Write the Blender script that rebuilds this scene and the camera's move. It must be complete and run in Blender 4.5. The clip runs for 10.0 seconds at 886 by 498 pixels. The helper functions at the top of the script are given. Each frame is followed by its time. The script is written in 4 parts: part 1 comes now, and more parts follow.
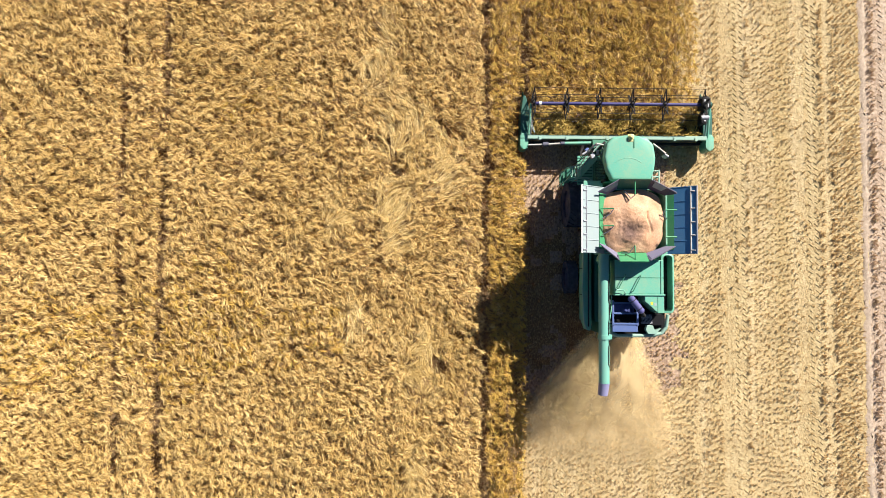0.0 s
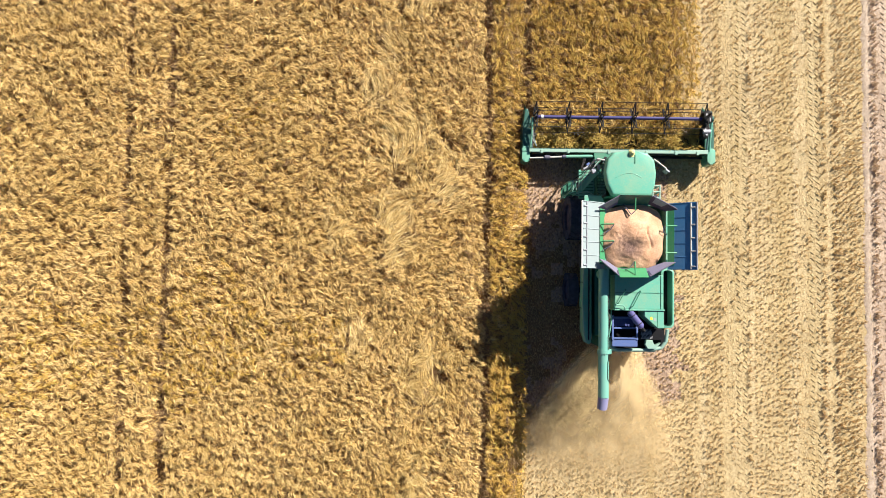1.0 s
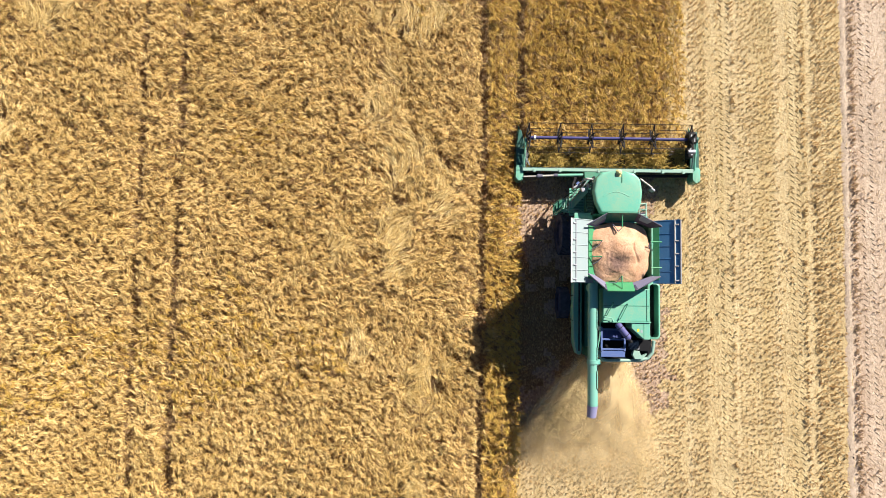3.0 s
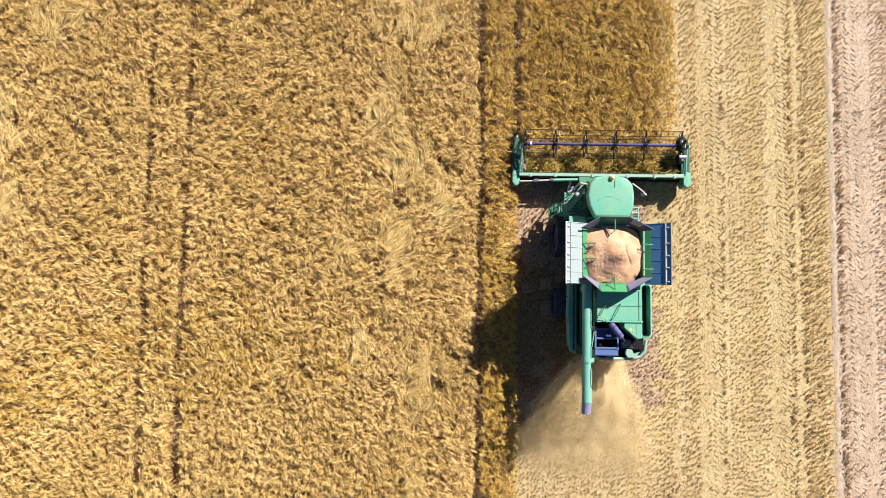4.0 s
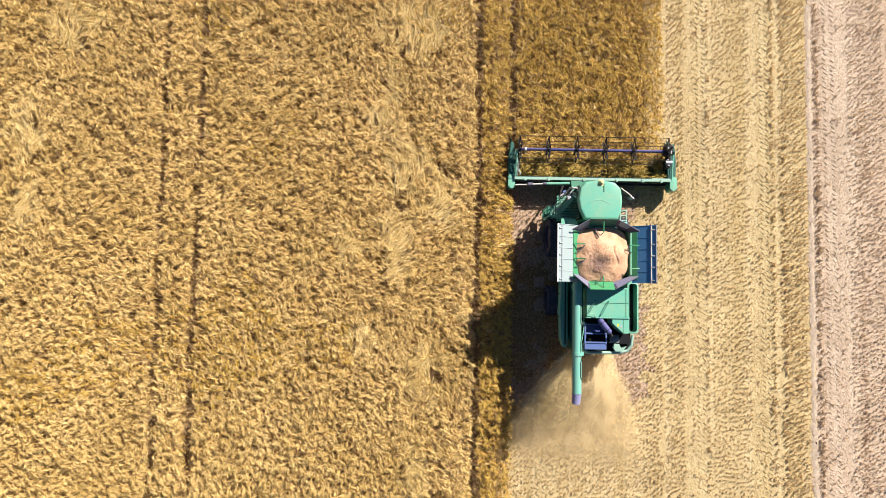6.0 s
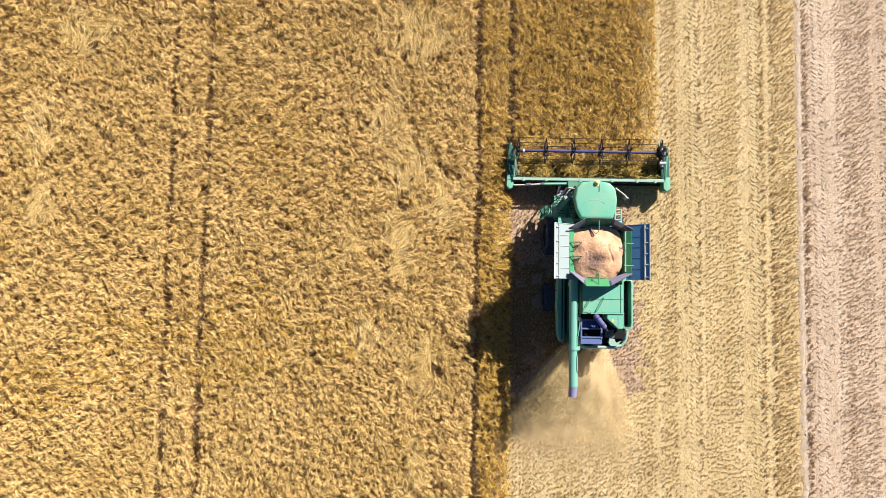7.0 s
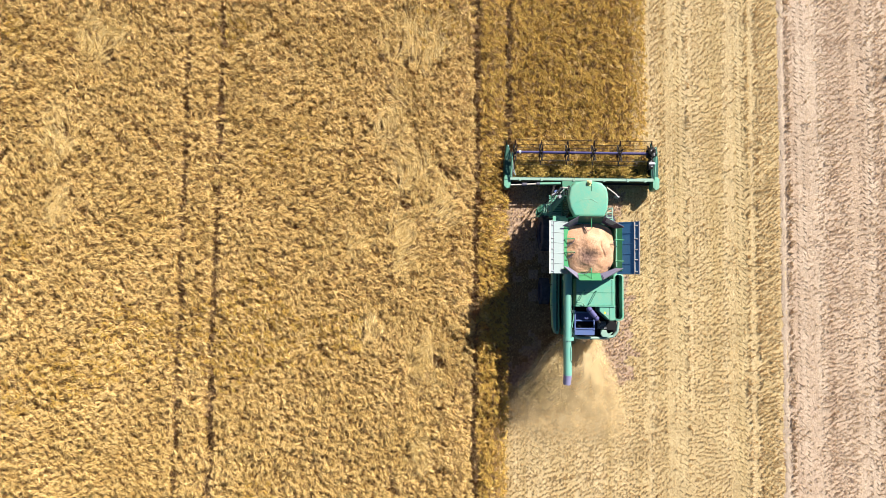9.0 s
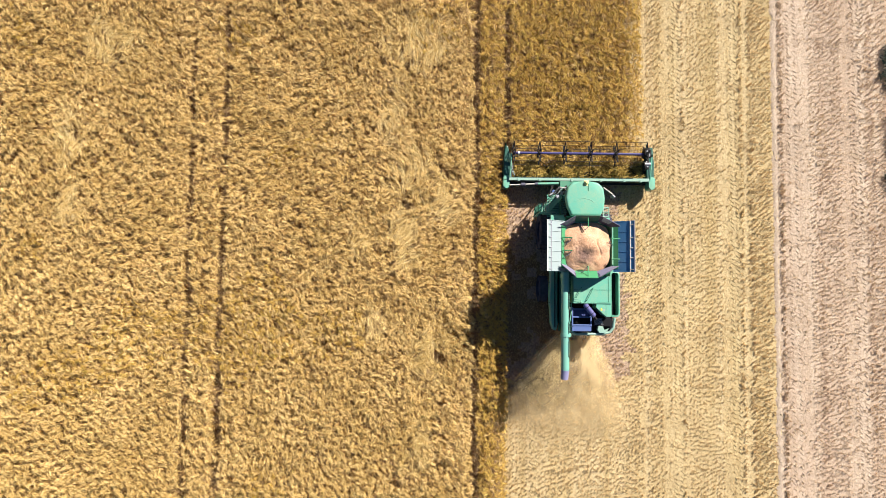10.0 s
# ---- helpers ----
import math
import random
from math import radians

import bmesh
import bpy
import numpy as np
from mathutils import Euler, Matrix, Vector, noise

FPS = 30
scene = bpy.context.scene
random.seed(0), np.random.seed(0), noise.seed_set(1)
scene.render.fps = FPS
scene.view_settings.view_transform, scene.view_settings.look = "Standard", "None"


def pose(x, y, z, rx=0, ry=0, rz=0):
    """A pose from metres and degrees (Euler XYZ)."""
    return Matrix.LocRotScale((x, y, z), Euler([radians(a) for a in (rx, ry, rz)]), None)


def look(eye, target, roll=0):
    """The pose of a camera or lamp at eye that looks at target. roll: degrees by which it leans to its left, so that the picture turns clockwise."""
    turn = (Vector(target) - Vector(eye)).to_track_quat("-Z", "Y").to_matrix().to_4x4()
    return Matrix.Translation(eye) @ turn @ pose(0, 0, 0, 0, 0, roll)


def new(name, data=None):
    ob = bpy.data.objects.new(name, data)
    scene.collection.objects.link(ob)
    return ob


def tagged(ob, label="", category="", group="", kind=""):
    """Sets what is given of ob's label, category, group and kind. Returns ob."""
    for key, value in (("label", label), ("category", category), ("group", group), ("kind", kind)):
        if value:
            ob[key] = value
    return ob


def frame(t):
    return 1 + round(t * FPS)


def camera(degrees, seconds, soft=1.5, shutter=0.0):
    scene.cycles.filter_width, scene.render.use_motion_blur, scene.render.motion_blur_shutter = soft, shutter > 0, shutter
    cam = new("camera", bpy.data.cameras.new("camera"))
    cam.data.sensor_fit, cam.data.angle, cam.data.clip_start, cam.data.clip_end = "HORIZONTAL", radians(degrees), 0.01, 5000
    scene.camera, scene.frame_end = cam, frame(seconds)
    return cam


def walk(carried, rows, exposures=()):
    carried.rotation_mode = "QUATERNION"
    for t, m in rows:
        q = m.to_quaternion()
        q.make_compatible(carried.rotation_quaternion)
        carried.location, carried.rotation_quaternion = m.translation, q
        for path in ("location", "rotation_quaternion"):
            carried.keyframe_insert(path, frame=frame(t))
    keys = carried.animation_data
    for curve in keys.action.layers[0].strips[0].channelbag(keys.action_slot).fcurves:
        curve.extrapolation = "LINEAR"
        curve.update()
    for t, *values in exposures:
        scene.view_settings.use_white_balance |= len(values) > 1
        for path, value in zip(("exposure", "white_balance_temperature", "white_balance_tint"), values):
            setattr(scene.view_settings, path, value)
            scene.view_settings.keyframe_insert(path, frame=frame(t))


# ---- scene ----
cam = camera(71.9, 10.0, soft=0.6)
PATH = [
    (0.0, (-6.593, -0.184, 23.400), (-6.581, -0.093, 21.403), 8.0),
    (0.5, (-6.530, 0.125, 23.492), (-6.527, 0.209, 21.494), 2.8),
    (1.0, (-6.464, 0.349, 23.572), (-6.469, 0.432, 21.574), -2.6),
    (1.5, (-6.426, 0.482, 23.725), (-6.431, 0.570, 21.727), -2.9),
    (2.0, (-6.366, 0.497, 23.984), (-6.374, 0.597, 21.987), -3.7),
    (2.5, (-6.290, 0.477, 24.252), (-6.301, 0.587, 22.255), -4.8),
    (4.0, (-6.342, 0.397, 25.388), (-6.346, 0.524, 23.392), -1.0),
    (4.5, (-6.379, 0.384, 25.648), (-6.378, 0.511, 23.652), 1.5),
    (5.0, (-6.454, 0.393, 26.025), (-6.447, 0.518, 24.029), 4.1),
    (5.5, (-6.410, 0.423, 26.359), (-6.405, 0.543, 24.363), 3.4),
    (7.0, (-6.488, 0.279, 27.578), (-6.480, 0.398, 25.582), 4.8),
    (7.5, (-6.575, 0.256, 27.890), (-6.560, 0.373, 25.893), 7.8),
    (8.0, (-6.582, 0.203, 28.201), (-6.568, 0.319, 26.205), 7.8),
    (8.5, (-6.608, 0.158, 28.544), (-6.593, 0.274, 26.547), 8.5),
    (9.0, (-6.668, 0.171, 28.956), (-6.650, 0.282, 26.959), 9.9),
    (9.5, (-6.682, 0.157, 29.268), (-6.664, 0.267, 27.272), 10.3),
    (10.0, (-6.691, 0.094, 29.638), (-6.674, 0.203, 27.641), 9.5),
]
walk(cam, [(t, look(e, a, r)) for t, e, a, r in PATH])

# ---- daylight: late-summer sun from ahead and to the right of the machine ----
SUN_ELEV = radians(36.3)
SUN_TO = Vector((0.90, 1.03, 0)).normalized() * math.cos(SUN_ELEV) + Vector((0, 0, math.sin(SUN_ELEV)))
world = bpy.data.worlds.new("sky")
scene.world = world
world.use_nodes = True
wn = world.node_tree.nodes
sky = wn.new("ShaderNodeTexSky")
sky.sky_type = "NISHITA"
sky.sun_disc = False
sky.ozone_density = 4.0
sky.dust_density = 0.4
sky.sun_elevation = SUN_ELEV
sky.sun_rotation = math.atan2(SUN_TO.x, SUN_TO.y)
wn["Background"].inputs["Strength"].default_value = 0.033
world.node_tree.links.new(sky.outputs[0], wn["Background"].inputs["Color"])
sun_data = bpy.data.lights.new("sun", "SUN")
sun_data.energy = 5.0
sun_data.angle = radians(0.6)
sun_data.color = (1.0, 0.93, 0.82)
sun = new("sun", sun_data)
sun.rotation_mode = "QUATERNION"
sun.rotation_quaternion = SUN_TO.to_track_quat("Z", "Y")
sun.location = (30, 30, 40)
scene.view_settings.exposure = 1.23


# ---- materials ----
def ramp(nt, fac, stops):
    n = nt.nodes.new("ShaderNodeValToRGB")
    while len(n.color_ramp.elements) < len(stops):
        n.color_ramp.elements.new(0.5)
    for e, (p, c) in zip(n.color_ramp.elements, stops):
        e.position, e.color = p, (*c, 1)
    nt.links.new(fac, n.inputs[0])
    return n.outputs[0]


def tex(nt, scale, detail=4.0, rough=0.6, stretch=None):
    co = nt.nodes.new("ShaderNodeTexCoord").outputs["Object"]
    if stretch:
        mp = nt.nodes.new("ShaderNodeMapping")
        mp.inputs["Scale"].default_value = stretch
        nt.links.new(co, mp.inputs[0])
        co = mp.outputs[0]
    n = nt.nodes.new("ShaderNodeTexNoise")
    n.inputs["Scale"].default_value, n.inputs["Detail"].default_value, n.inputs["Roughness"].default_value = scale, detail, rough
    nt.links.new(co, n.inputs["Vector"])
    return n.outputs["Fac"]


def mix(nt, fac, a, b, mode="MIX"):
    n = nt.nodes.new("ShaderNodeMix")
    n.data_type, n.blend_type = "RGBA", mode
    for s, v in ((n.inputs["Factor"], fac), (n.inputs["A"], a), (n.inputs["B"], b)):
        if isinstance(v, (int, float)):
            s.default_value = v
        elif isinstance(v, tuple):
            s.default_value = (*v, 1)
        else:
            nt.links.new(v, s)
    return n.outputs["Result"]


def material(name, rough=0.6, metal=0.0, coat=0.0):
    m = bpy.data.materials.new(name)
    m.use_nodes = True
    nt = m.node_tree
    b = nt.nodes["Principled BSDF"]
    b.inputs["Roughness"].default_value, b.inputs["Metallic"].default_value = rough, metal
    b.inputs["Coat Weight"].default_value = coat
    b.inputs["Specular IOR Level"].default_value = 0.3
    b.inputs["Coat Roughness"].default_value = 0.12
    return m, nt, b


def bump(nt, b, height, strength=0.3, dist=0.02):
    n = nt.nodes.new("ShaderNodeBump")
    n.inputs["Strength"].default_value, n.inputs["Distance"].default_value = strength, dist
    nt.links.new(height, n.inputs["Height"])
    nt.links.new(n.outputs[0], b.inputs["Normal"])


def painted(name, colour, rough=0.35, dust=(0.42, 0.33, 0.18), amount=0.25, metal=0.0, coat=0.2):
    """Paint or metal with a film of chaff dust and small scuffs."""
    m, nt, b = material(name, rough, metal, coat)
    broad = ramp(nt, tex(nt, 1.7, 5), [(0.42, (0, 0, 0)), (0.75, (amount,) * 3)])
    fine = ramp(nt, tex(nt, 22, 3), [(0.5, (0, 0, 0)), (0.8, (amount,) * 3)])
    both = mix(nt, 1.0, broad, fine, "ADD")
    nt.links.new(mix(nt, both, colour, dust), b.inputs["Base Color"])
    r = nt.nodes.new("ShaderNodeMapRange")
    r.inputs["To Min"].default_value, r.inputs["To Max"].default_value = rough, min(1, rough + 0.35)
    nt.links.new(tex(nt, 9, 4), r.inputs[0])
    nt.links.new(r.outputs[0], b.inputs["Roughness"])
    bump(nt, b, tex(nt, 14, 3), 0.06, 0.01)
    return m


def straw(name, stops, rough=0.65, patch=((0.82, 0.78, 0.66), (1, 1, 1)), sheen=None, trans=0.0, chalky=0.0):
    """Dry stalks: every stalk its own tone, drifting over the field in broad patches."""
    m, nt, b = material(name, rough)
    g = nt.nodes.new("ShaderNodeNewGeometry")
    base = ramp(nt, g.outputs["Random Per Island"], stops)
    wide = ramp(nt, tex(nt, 0.45, 5, 0.65), [(0.32, patch[0]), (0.66, patch[1])])
    nt.links.new(mix(nt, 1.0, base, wide, "MULTIPLY"), b.inputs["Base Color"])
    b.inputs["Specular IOR Level"].default_value = 0.12
    b.inputs["Diffuse Roughness"].default_value = chalky
    if trans:
        # thin dry leaf: part of the light comes through
        t = nt.nodes.new("ShaderNodeBsdfTranslucent")
        nt.links.new(b.inputs["Base Color"].links[0].from_socket, t.inputs["Color"])
        s = nt.nodes.new("ShaderNodeMixShader")
        s.inputs[0].default_value = trans
        out = nt.nodes["Material Output"]
        nt.links.new(b.outputs[0], s.inputs[1])
        nt.links.new(t.outputs[0], s.inputs[2])
        nt.links.new(s.outputs[0], out.inputs["Surface"])
    return m


M_EAR = straw("ripe_ears", [(0.0, (0.69, 0.485, 0.205)), (0.4, (0.77, 0.565, 0.25)), (0.8, (0.83, 0.63, 0.295)), (1.0, (0.87, 0.69, 0.35))], trans=0.18, chalky=0.55)
M_LEAF = straw("dry_leaves", [(0.0, (0.36, 0.21, 0.065)), (0.5, (0.62, 0.42, 0.15)), (0.85, (0.76, 0.535, 0.215)), (1.0, (0.60, 0.47, 0.145))], trans=0.12, chalky=0.55)
M_GREENEAR = straw("late_ears", [(0.0, (0.53, 0.335, 0.09)), (0.4, (0.65, 0.43, 0.115)), (0.8, (0.72, 0.505, 0.15)), (1.0, (0.57, 0.47, 0.115))], trans=0.18, chalky=0.55)
M_LODGED = straw("lodged_straw", [(0.0, (0.42, 0.27, 0.095)), (0.4, (0.71, 0.52, 0.22)), (1.0, (0.87, 0.71, 0.39))], chalky=0.4)
M_STUB = straw("stubble_straw", [(0.0, (0.32, 0.20, 0.09)), (0.2, (0.56, 0.40, 0.21)), (0.7, (0.70, 0.53, 0.31)), (1.0, (0.80, 0.65, 0.43))], trans=0.2)
M_STUB_PALE = straw("weathered_stubble", [(0.0, (0.34, 0.235, 0.16)), (0.2, (0.55, 0.41, 0.295)), (0.7, (0.68, 0.535, 0.40)), (1.0, (0.78, 0.65, 0.51))], trans=0.2)
M_CUT = straw("cut_stalks", [(0.0, (0.16, 0.09, 0.025)), (0.5, (0.40, 0.26, 0.06)), (1.0, (0.56, 0.42, 0.12))])
M_CHAFF = straw("flying_chaff", [(0.0, (0.54, 0.40, 0.19)), (0.6, (0.76, 0.60, 0.33)), (1.0, (0.86, 0.74, 0.46))], 0.8)


def soil_material():
    m, nt, b = material("field_soil", 0.95)
    c = ramp(nt, tex(nt, 3.5, 8, 0.7), [(0.3, (0.085, 0.042, 0.022)), (0.55, (0.17, 0.095, 0.05)), (0.75, (0.26, 0.16, 0.09))])
    s = ramp(nt, tex(nt, 30, 4, 0.7, (1, 0.35, 1)), [(0.45, (0, 0, 0)), (0.62, (1, 1, 1))])
    nt.links.new(mix(nt, s, c, (0.42, 0.30, 0.15)), b.inputs["Base Color"])
    bump(nt, b, tex(nt, 24, 6), 0.8, 0.03)
    return m


def mat_material(name, dark, mid, light, tint):
    """Soil strewn with chaff and short straw, drawn out in bands along the rows."""
    m, nt, b = material(name, 0.9)
    b.inputs["Diffuse Roughness"].default_value = 0.15
    c = ramp(nt, tex(nt, 13, 4, 0.6, (1, 0.7, 1)), [(0.26, dark), (0.42, mid), (0.62, light)])
    band = ramp(nt, tex(nt, 1.6, 4, 0.7, (1, 0.012, 1)), [(0.36, tint), (0.62, (1, 1, 1))])
    blot = ramp(nt, tex(nt, 0.5, 5, 0.6), [(0.35, (0.86, 0.85, 0.84)), (0.62, (1, 1, 1))])
    nt.links.new(mix(nt, 1.0, mix(nt, 1.0, c, band, "MULTIPLY"), blot, "MULTIPLY"), b.inputs["Base Color"])
    bump(nt, b, tex(nt, 15, 5, 0.65), 0.7, 0.05)
    return m


def grain_material():
    m, nt, b = material("threshed_grain", 0.75)
    c = ramp(nt, tex(nt, 140, 2), [(0.3, (0.40, 0.225, 0.135)), (0.5, (0.56, 0.345, 0.225)), (0.7, (0.68, 0.455, 0.32))])
    w = ramp(nt, tex(nt, 3.0, 6, 0.65), [(0.35, (0.78, 0.70, 0.62)), (0.65, (1, 1, 1))])
    dry = mix(nt, 1.0, c, w, "MULTIPLY")
    # darker brown patch below the middle of the heap
    co = nt.nodes.new("ShaderNodeTexCoord").outputs["Object"]
    d = nt.nodes.new("ShaderNodeVectorMath")
    d.operation = "DISTANCE"
    d.inputs[1].default_value = (-0.52, 1.30, 3.95)
    nt.links.new(co, d.inputs[0])
    add = nt.nodes.new("ShaderNodeMath")
    add.operation = "MULTIPLY_ADD"
    add.inputs[1].default_value = 0.55
    nt.links.new(tex(nt, 3.5, 6, 0.6), add.inputs[0])
    nt.links.new(d.outputs["Value"], add.inputs[2])
    dark_patch = ramp(nt, add.outputs[0], [(0.42, (1, 1, 1)), (0.76, (0, 0, 0))])
    nt.links.new(mix(nt, dark_patch, dry, (0.20, 0.12, 0.095)), b.inputs["Base Color"])
    bump(nt, b, tex(nt, 60, 5), 0.6, 0.02)
    return m


def rubber_material():
    m, nt, b = material("tyre_rubber", 0.85)
    c = ramp(nt, tex(nt, 6, 6), [(0.35, (0.028, 0.03, 0.048)), (0.7, (0.07, 0.07, 0.10))])
    nt.links.new(c, b.inputs["Base Color"])
    bump(nt, b, tex(nt, 40, 3), 0.3, 0.01)
    return m


def glass_material():
    m, nt, b = material("tinted_cab_glass", 0.04)
    b.inputs["Base Color"].default_value = (0.25, 0.38, 0.33, 1)
    b.inputs["Transmission Weight"].default_value = 0.85
    b.inputs["IOR"].default_value = 1.45
    return m


M_MAT = mat_material("chaff_strewn_soil", (0.20, 0.14, 0.07), (0.45, 0.345, 0.192), (0.565, 0.455, 0.275), (0.82, 0.78, 0.66))
M_FRESH = mat_material("fresh_cut_soil", (0.11, 0.075, 0.055), (0.32, 0.225, 0.165), (0.50, 0.375, 0.28), (0.85, 0.82, 0.80))
M_MAT_PALE = mat_material("weathered_strewn_soil", (0.22, 0.16, 0.11), (0.445, 0.345, 0.262), (0.56, 0.45, 0.355), (0.84, 0.79, 0.76))
M_SOIL, M_GRAIN, M_RUBBER, M_GLASS = soil_material(), grain_material(), rubber_material(), glass_material()
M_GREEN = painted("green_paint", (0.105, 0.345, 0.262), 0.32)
# Darker copy of the green: seams, rails and parts whose shade is coloured in.
M_GREEN_DK = painted("shaded_green_paint", (0.018, 0.13, 0.085), 0.5, amount=0.08)
M_GALV = painted("galvanised_sheet", (0.27, 0.33, 0.345), 0.55, amount=0.08, metal=0.2, coat=0.0)
M_STEEL = painted("bare_steel", (0.30, 0.31, 0.36), 0.4, metal=0.6, amount=0.2)
M_BLUE = painted("blue_grey_paint", (0.07, 0.115, 0.29), 0.4, amount=0.1)
M_BLACK = painted("black_paint", (0.012, 0.012, 0.015), 0.6, amount=0.04, coat=0.0)
M_FLAP = painted("grey_rubber_sheet", (0.085, 0.085, 0.13), 0.6, amount=0.10, coat=0.0)
M_YELLOW = painted("yellow_paint", (0.75, 0.52, 0.04), 0.4, amount=0.1)
M_AMBER = painted("amber_plastic", (0.62, 0.56, 0.26), 0.3, amount=0.05)
M_BRIGHT = painted("bright_green_paint", (0.035, 0.225, 0.10), 0.4, amount=0.08)
M_PALE = painted("pale_green_paint", (0.22, 0.36, 0.31), 0.4, amount=0.15)
M_NAVY = painted("navy_paint", (0.04, 0.06, 0.20), 0.45, amount=0.08)
M_TEAL = painted("dark_teal_paint", (0.010, 0.085, 0.068), 0.45, amount=0.08)
# Near-black without the dust film, for bay floor and radiator.
M_DEEP_BLACK = painted("deep_black", (0.006, 0.006, 0.008), 0.9, amount=0.0, coat=0.0)
M_SHAFT = painted("violet_blue_paint", (0.075, 0.075, 0.22), 0.4, amount=0.06)
M_TUBE = painted("tube_green_paint", (0.125, 0.345, 0.29), 0.38, amount=0.12)
M_REEL = painted("dark_violet_paint", (0.028, 0.028, 0.13), 0.4, amount=0.08)
M_SHEET = painted("lavender_grey_sheet", (0.145, 0.14, 0.22), 0.5, amount=0.1, coat=0.0)
M_RIM = painted("dark_blue_rim", (0.035, 0.038, 0.085), 0.6, amount=0.15)
# Galvanised sheet again, with blue skylit shade put into its colour.
M_SHADE = painted("shaded_galvanised_sheet", (0.055, 0.185, 0.37), 0.45, amount=0.06, metal=0.2, coat=0.0)
M_CREAM = painted("cream_paint", (0.42, 0.40, 0.38), 0.5, amount=0.1)
M_WHITE = painted("white_paint", (0.78, 0.78, 0.76), 0.4, amount=0.1)
M_TIP = painted("worn_rubber_spout", (0.20, 0.20, 0.36), 0.55, amount=0.1)


# ---- mesh helpers ----
def hold(name, at, label, category, kind="", group=""):
    e = new(name)
    e.location = at
    bpy.context.view_layer.update()
    return tagged(e, label, category, group, kind)


def part(name, bm, mat, parent=None, label=""):
    me = bpy.data.meshes.new(name)
    bmesh.ops.recalc_face_normals(bm, faces=bm.faces)
    bm.to_mesh(me)
    bm.free()
    me.materials.append(mat)
    for p in me.polygons:
        p.use_smooth = False
    ob = new(name, me)
    if parent:
        ob.parent = parent
        ob.matrix_parent_inverse = Matrix.Translation(parent.location).inverted()
    if label:
        tagged(ob, label)
    return ob


def smooth(ob, angle=40):
    for p in ob.data.polygons:
        p.use_smooth = True
    ob.data.set_sharp_from_angle(angle=radians(angle))
    return ob


def box(bm, x0, x1, y0, y1, z0, z1, bev=0.012, m=None):
    r = bmesh.ops.create_cube(bm, size=1)
    vs = r["verts"]
    bmesh.ops.scale(bm, vec=(x1 - x0, y1 - y0, z1 - z0), verts=vs)
    if m is not None:
        bmesh.ops.transform(bm, matrix=m, verts=vs)
    else:
        bmesh.ops.translate(bm, vec=((x0 + x1) / 2, (y0 + y1) / 2, (z0 + z1) / 2), verts=vs)
    if bev:
        es = list({e for v in vs for e in v.link_edges})
        bmesh.ops.bevel(bm, geom=es, offset=bev, segments=2, affect="EDGES", profile=0.6)
    return bm


def rod(bm, a, b, r, r2=None, seg=12, caps=True):
    a, b = Vector(a), Vector(b)
    d = b - a
    m = Matrix.Translation((a + b) / 2) @ d.to_track_quat("Z", "Y").to_matrix().to_4x4()
    bmesh.ops.create_cone(bm, cap_ends=caps, segments=seg, radius1=r, radius2=r if r2 is None else r2, depth=d.length, matrix=m)
    return bm


def pipe(bm, pts, r, seg=8):
    for a, b in zip(pts, pts[1:]):
        rod(bm, a, b, r, seg=seg)
    for p in pts[1:-1]:
        bmesh.ops.create_icosphere(bm, subdivisions=1, radius=r * 1.03, matrix=Matrix.Translation(p))
    return bm


def prism(bm, outline, z0, z1, bev=0.02, top=1.0, seg=2):
    """An upright solid on an outline of x, y; top: how far the upper outline is drawn in."""
    cx = sum(p[0] for p in outline) / len(outline)
    cy = sum(p[1] for p in outline) / len(outline)
    lo = [bm.verts.new((x, y, z0)) for x, y in outline]
    hi = [bm.verts.new((cx + (x - cx) * top, cy + (y - cy) * top, z1)) for x, y in outline]
    n = len(outline)
    fs = [bm.faces.new(lo[::-1]), bm.faces.new(hi)]
    for i in range(n):
        fs.append(bm.faces.new((lo[i], lo[(i + 1) % n], hi[(i + 1) % n], hi[i])))
    if bev:
        bmesh.ops.bevel(bm, geom=list({e for f in fs for e in f.edges}), offset=bev, segments=seg, affect="EDGES", profile=0.6)
    return bm


def plate(bm, corners, thick):
    """A sheet on four corners with a thickness."""
    c = [Vector(p) for p in corners]
    n = (c[1] - c[0]).cross(c[3] - c[0]).normalized() * thick
    a = [bm.verts.new(p) for p in c]
    b = [bm.verts.new(p + n) for p in c]
    k = len(c)
    bm.faces.new(a[::-1])
    bm.faces.new(b)
    for i in range(k):
        bm.faces.new((a[i], a[(i + 1) % k], b[(i + 1) % k], b[i]))
    return bm


def rounded(x0, x1, y0, y1, r, n=5):
    pts = []
    for cx, cy, a0 in ((x1 - r, y1 - r, 0), (x0 + r, y1 - r, 90), (x0 + r, y0 + r, 180), (x1 - r, y0 + r, 270)):
        for i in range(n + 1):
            a = radians(a0 + 90 * i / n)
            pts.append((cx + r * math.cos(a), cy + r * math.sin(a)))
    return pts


def B():
    return bmesh.new()


# ---- numpy helpers for what grows and lies in the field ----
rng = np.random.default_rng(7)
LATTICE = rng.random((256, 256))


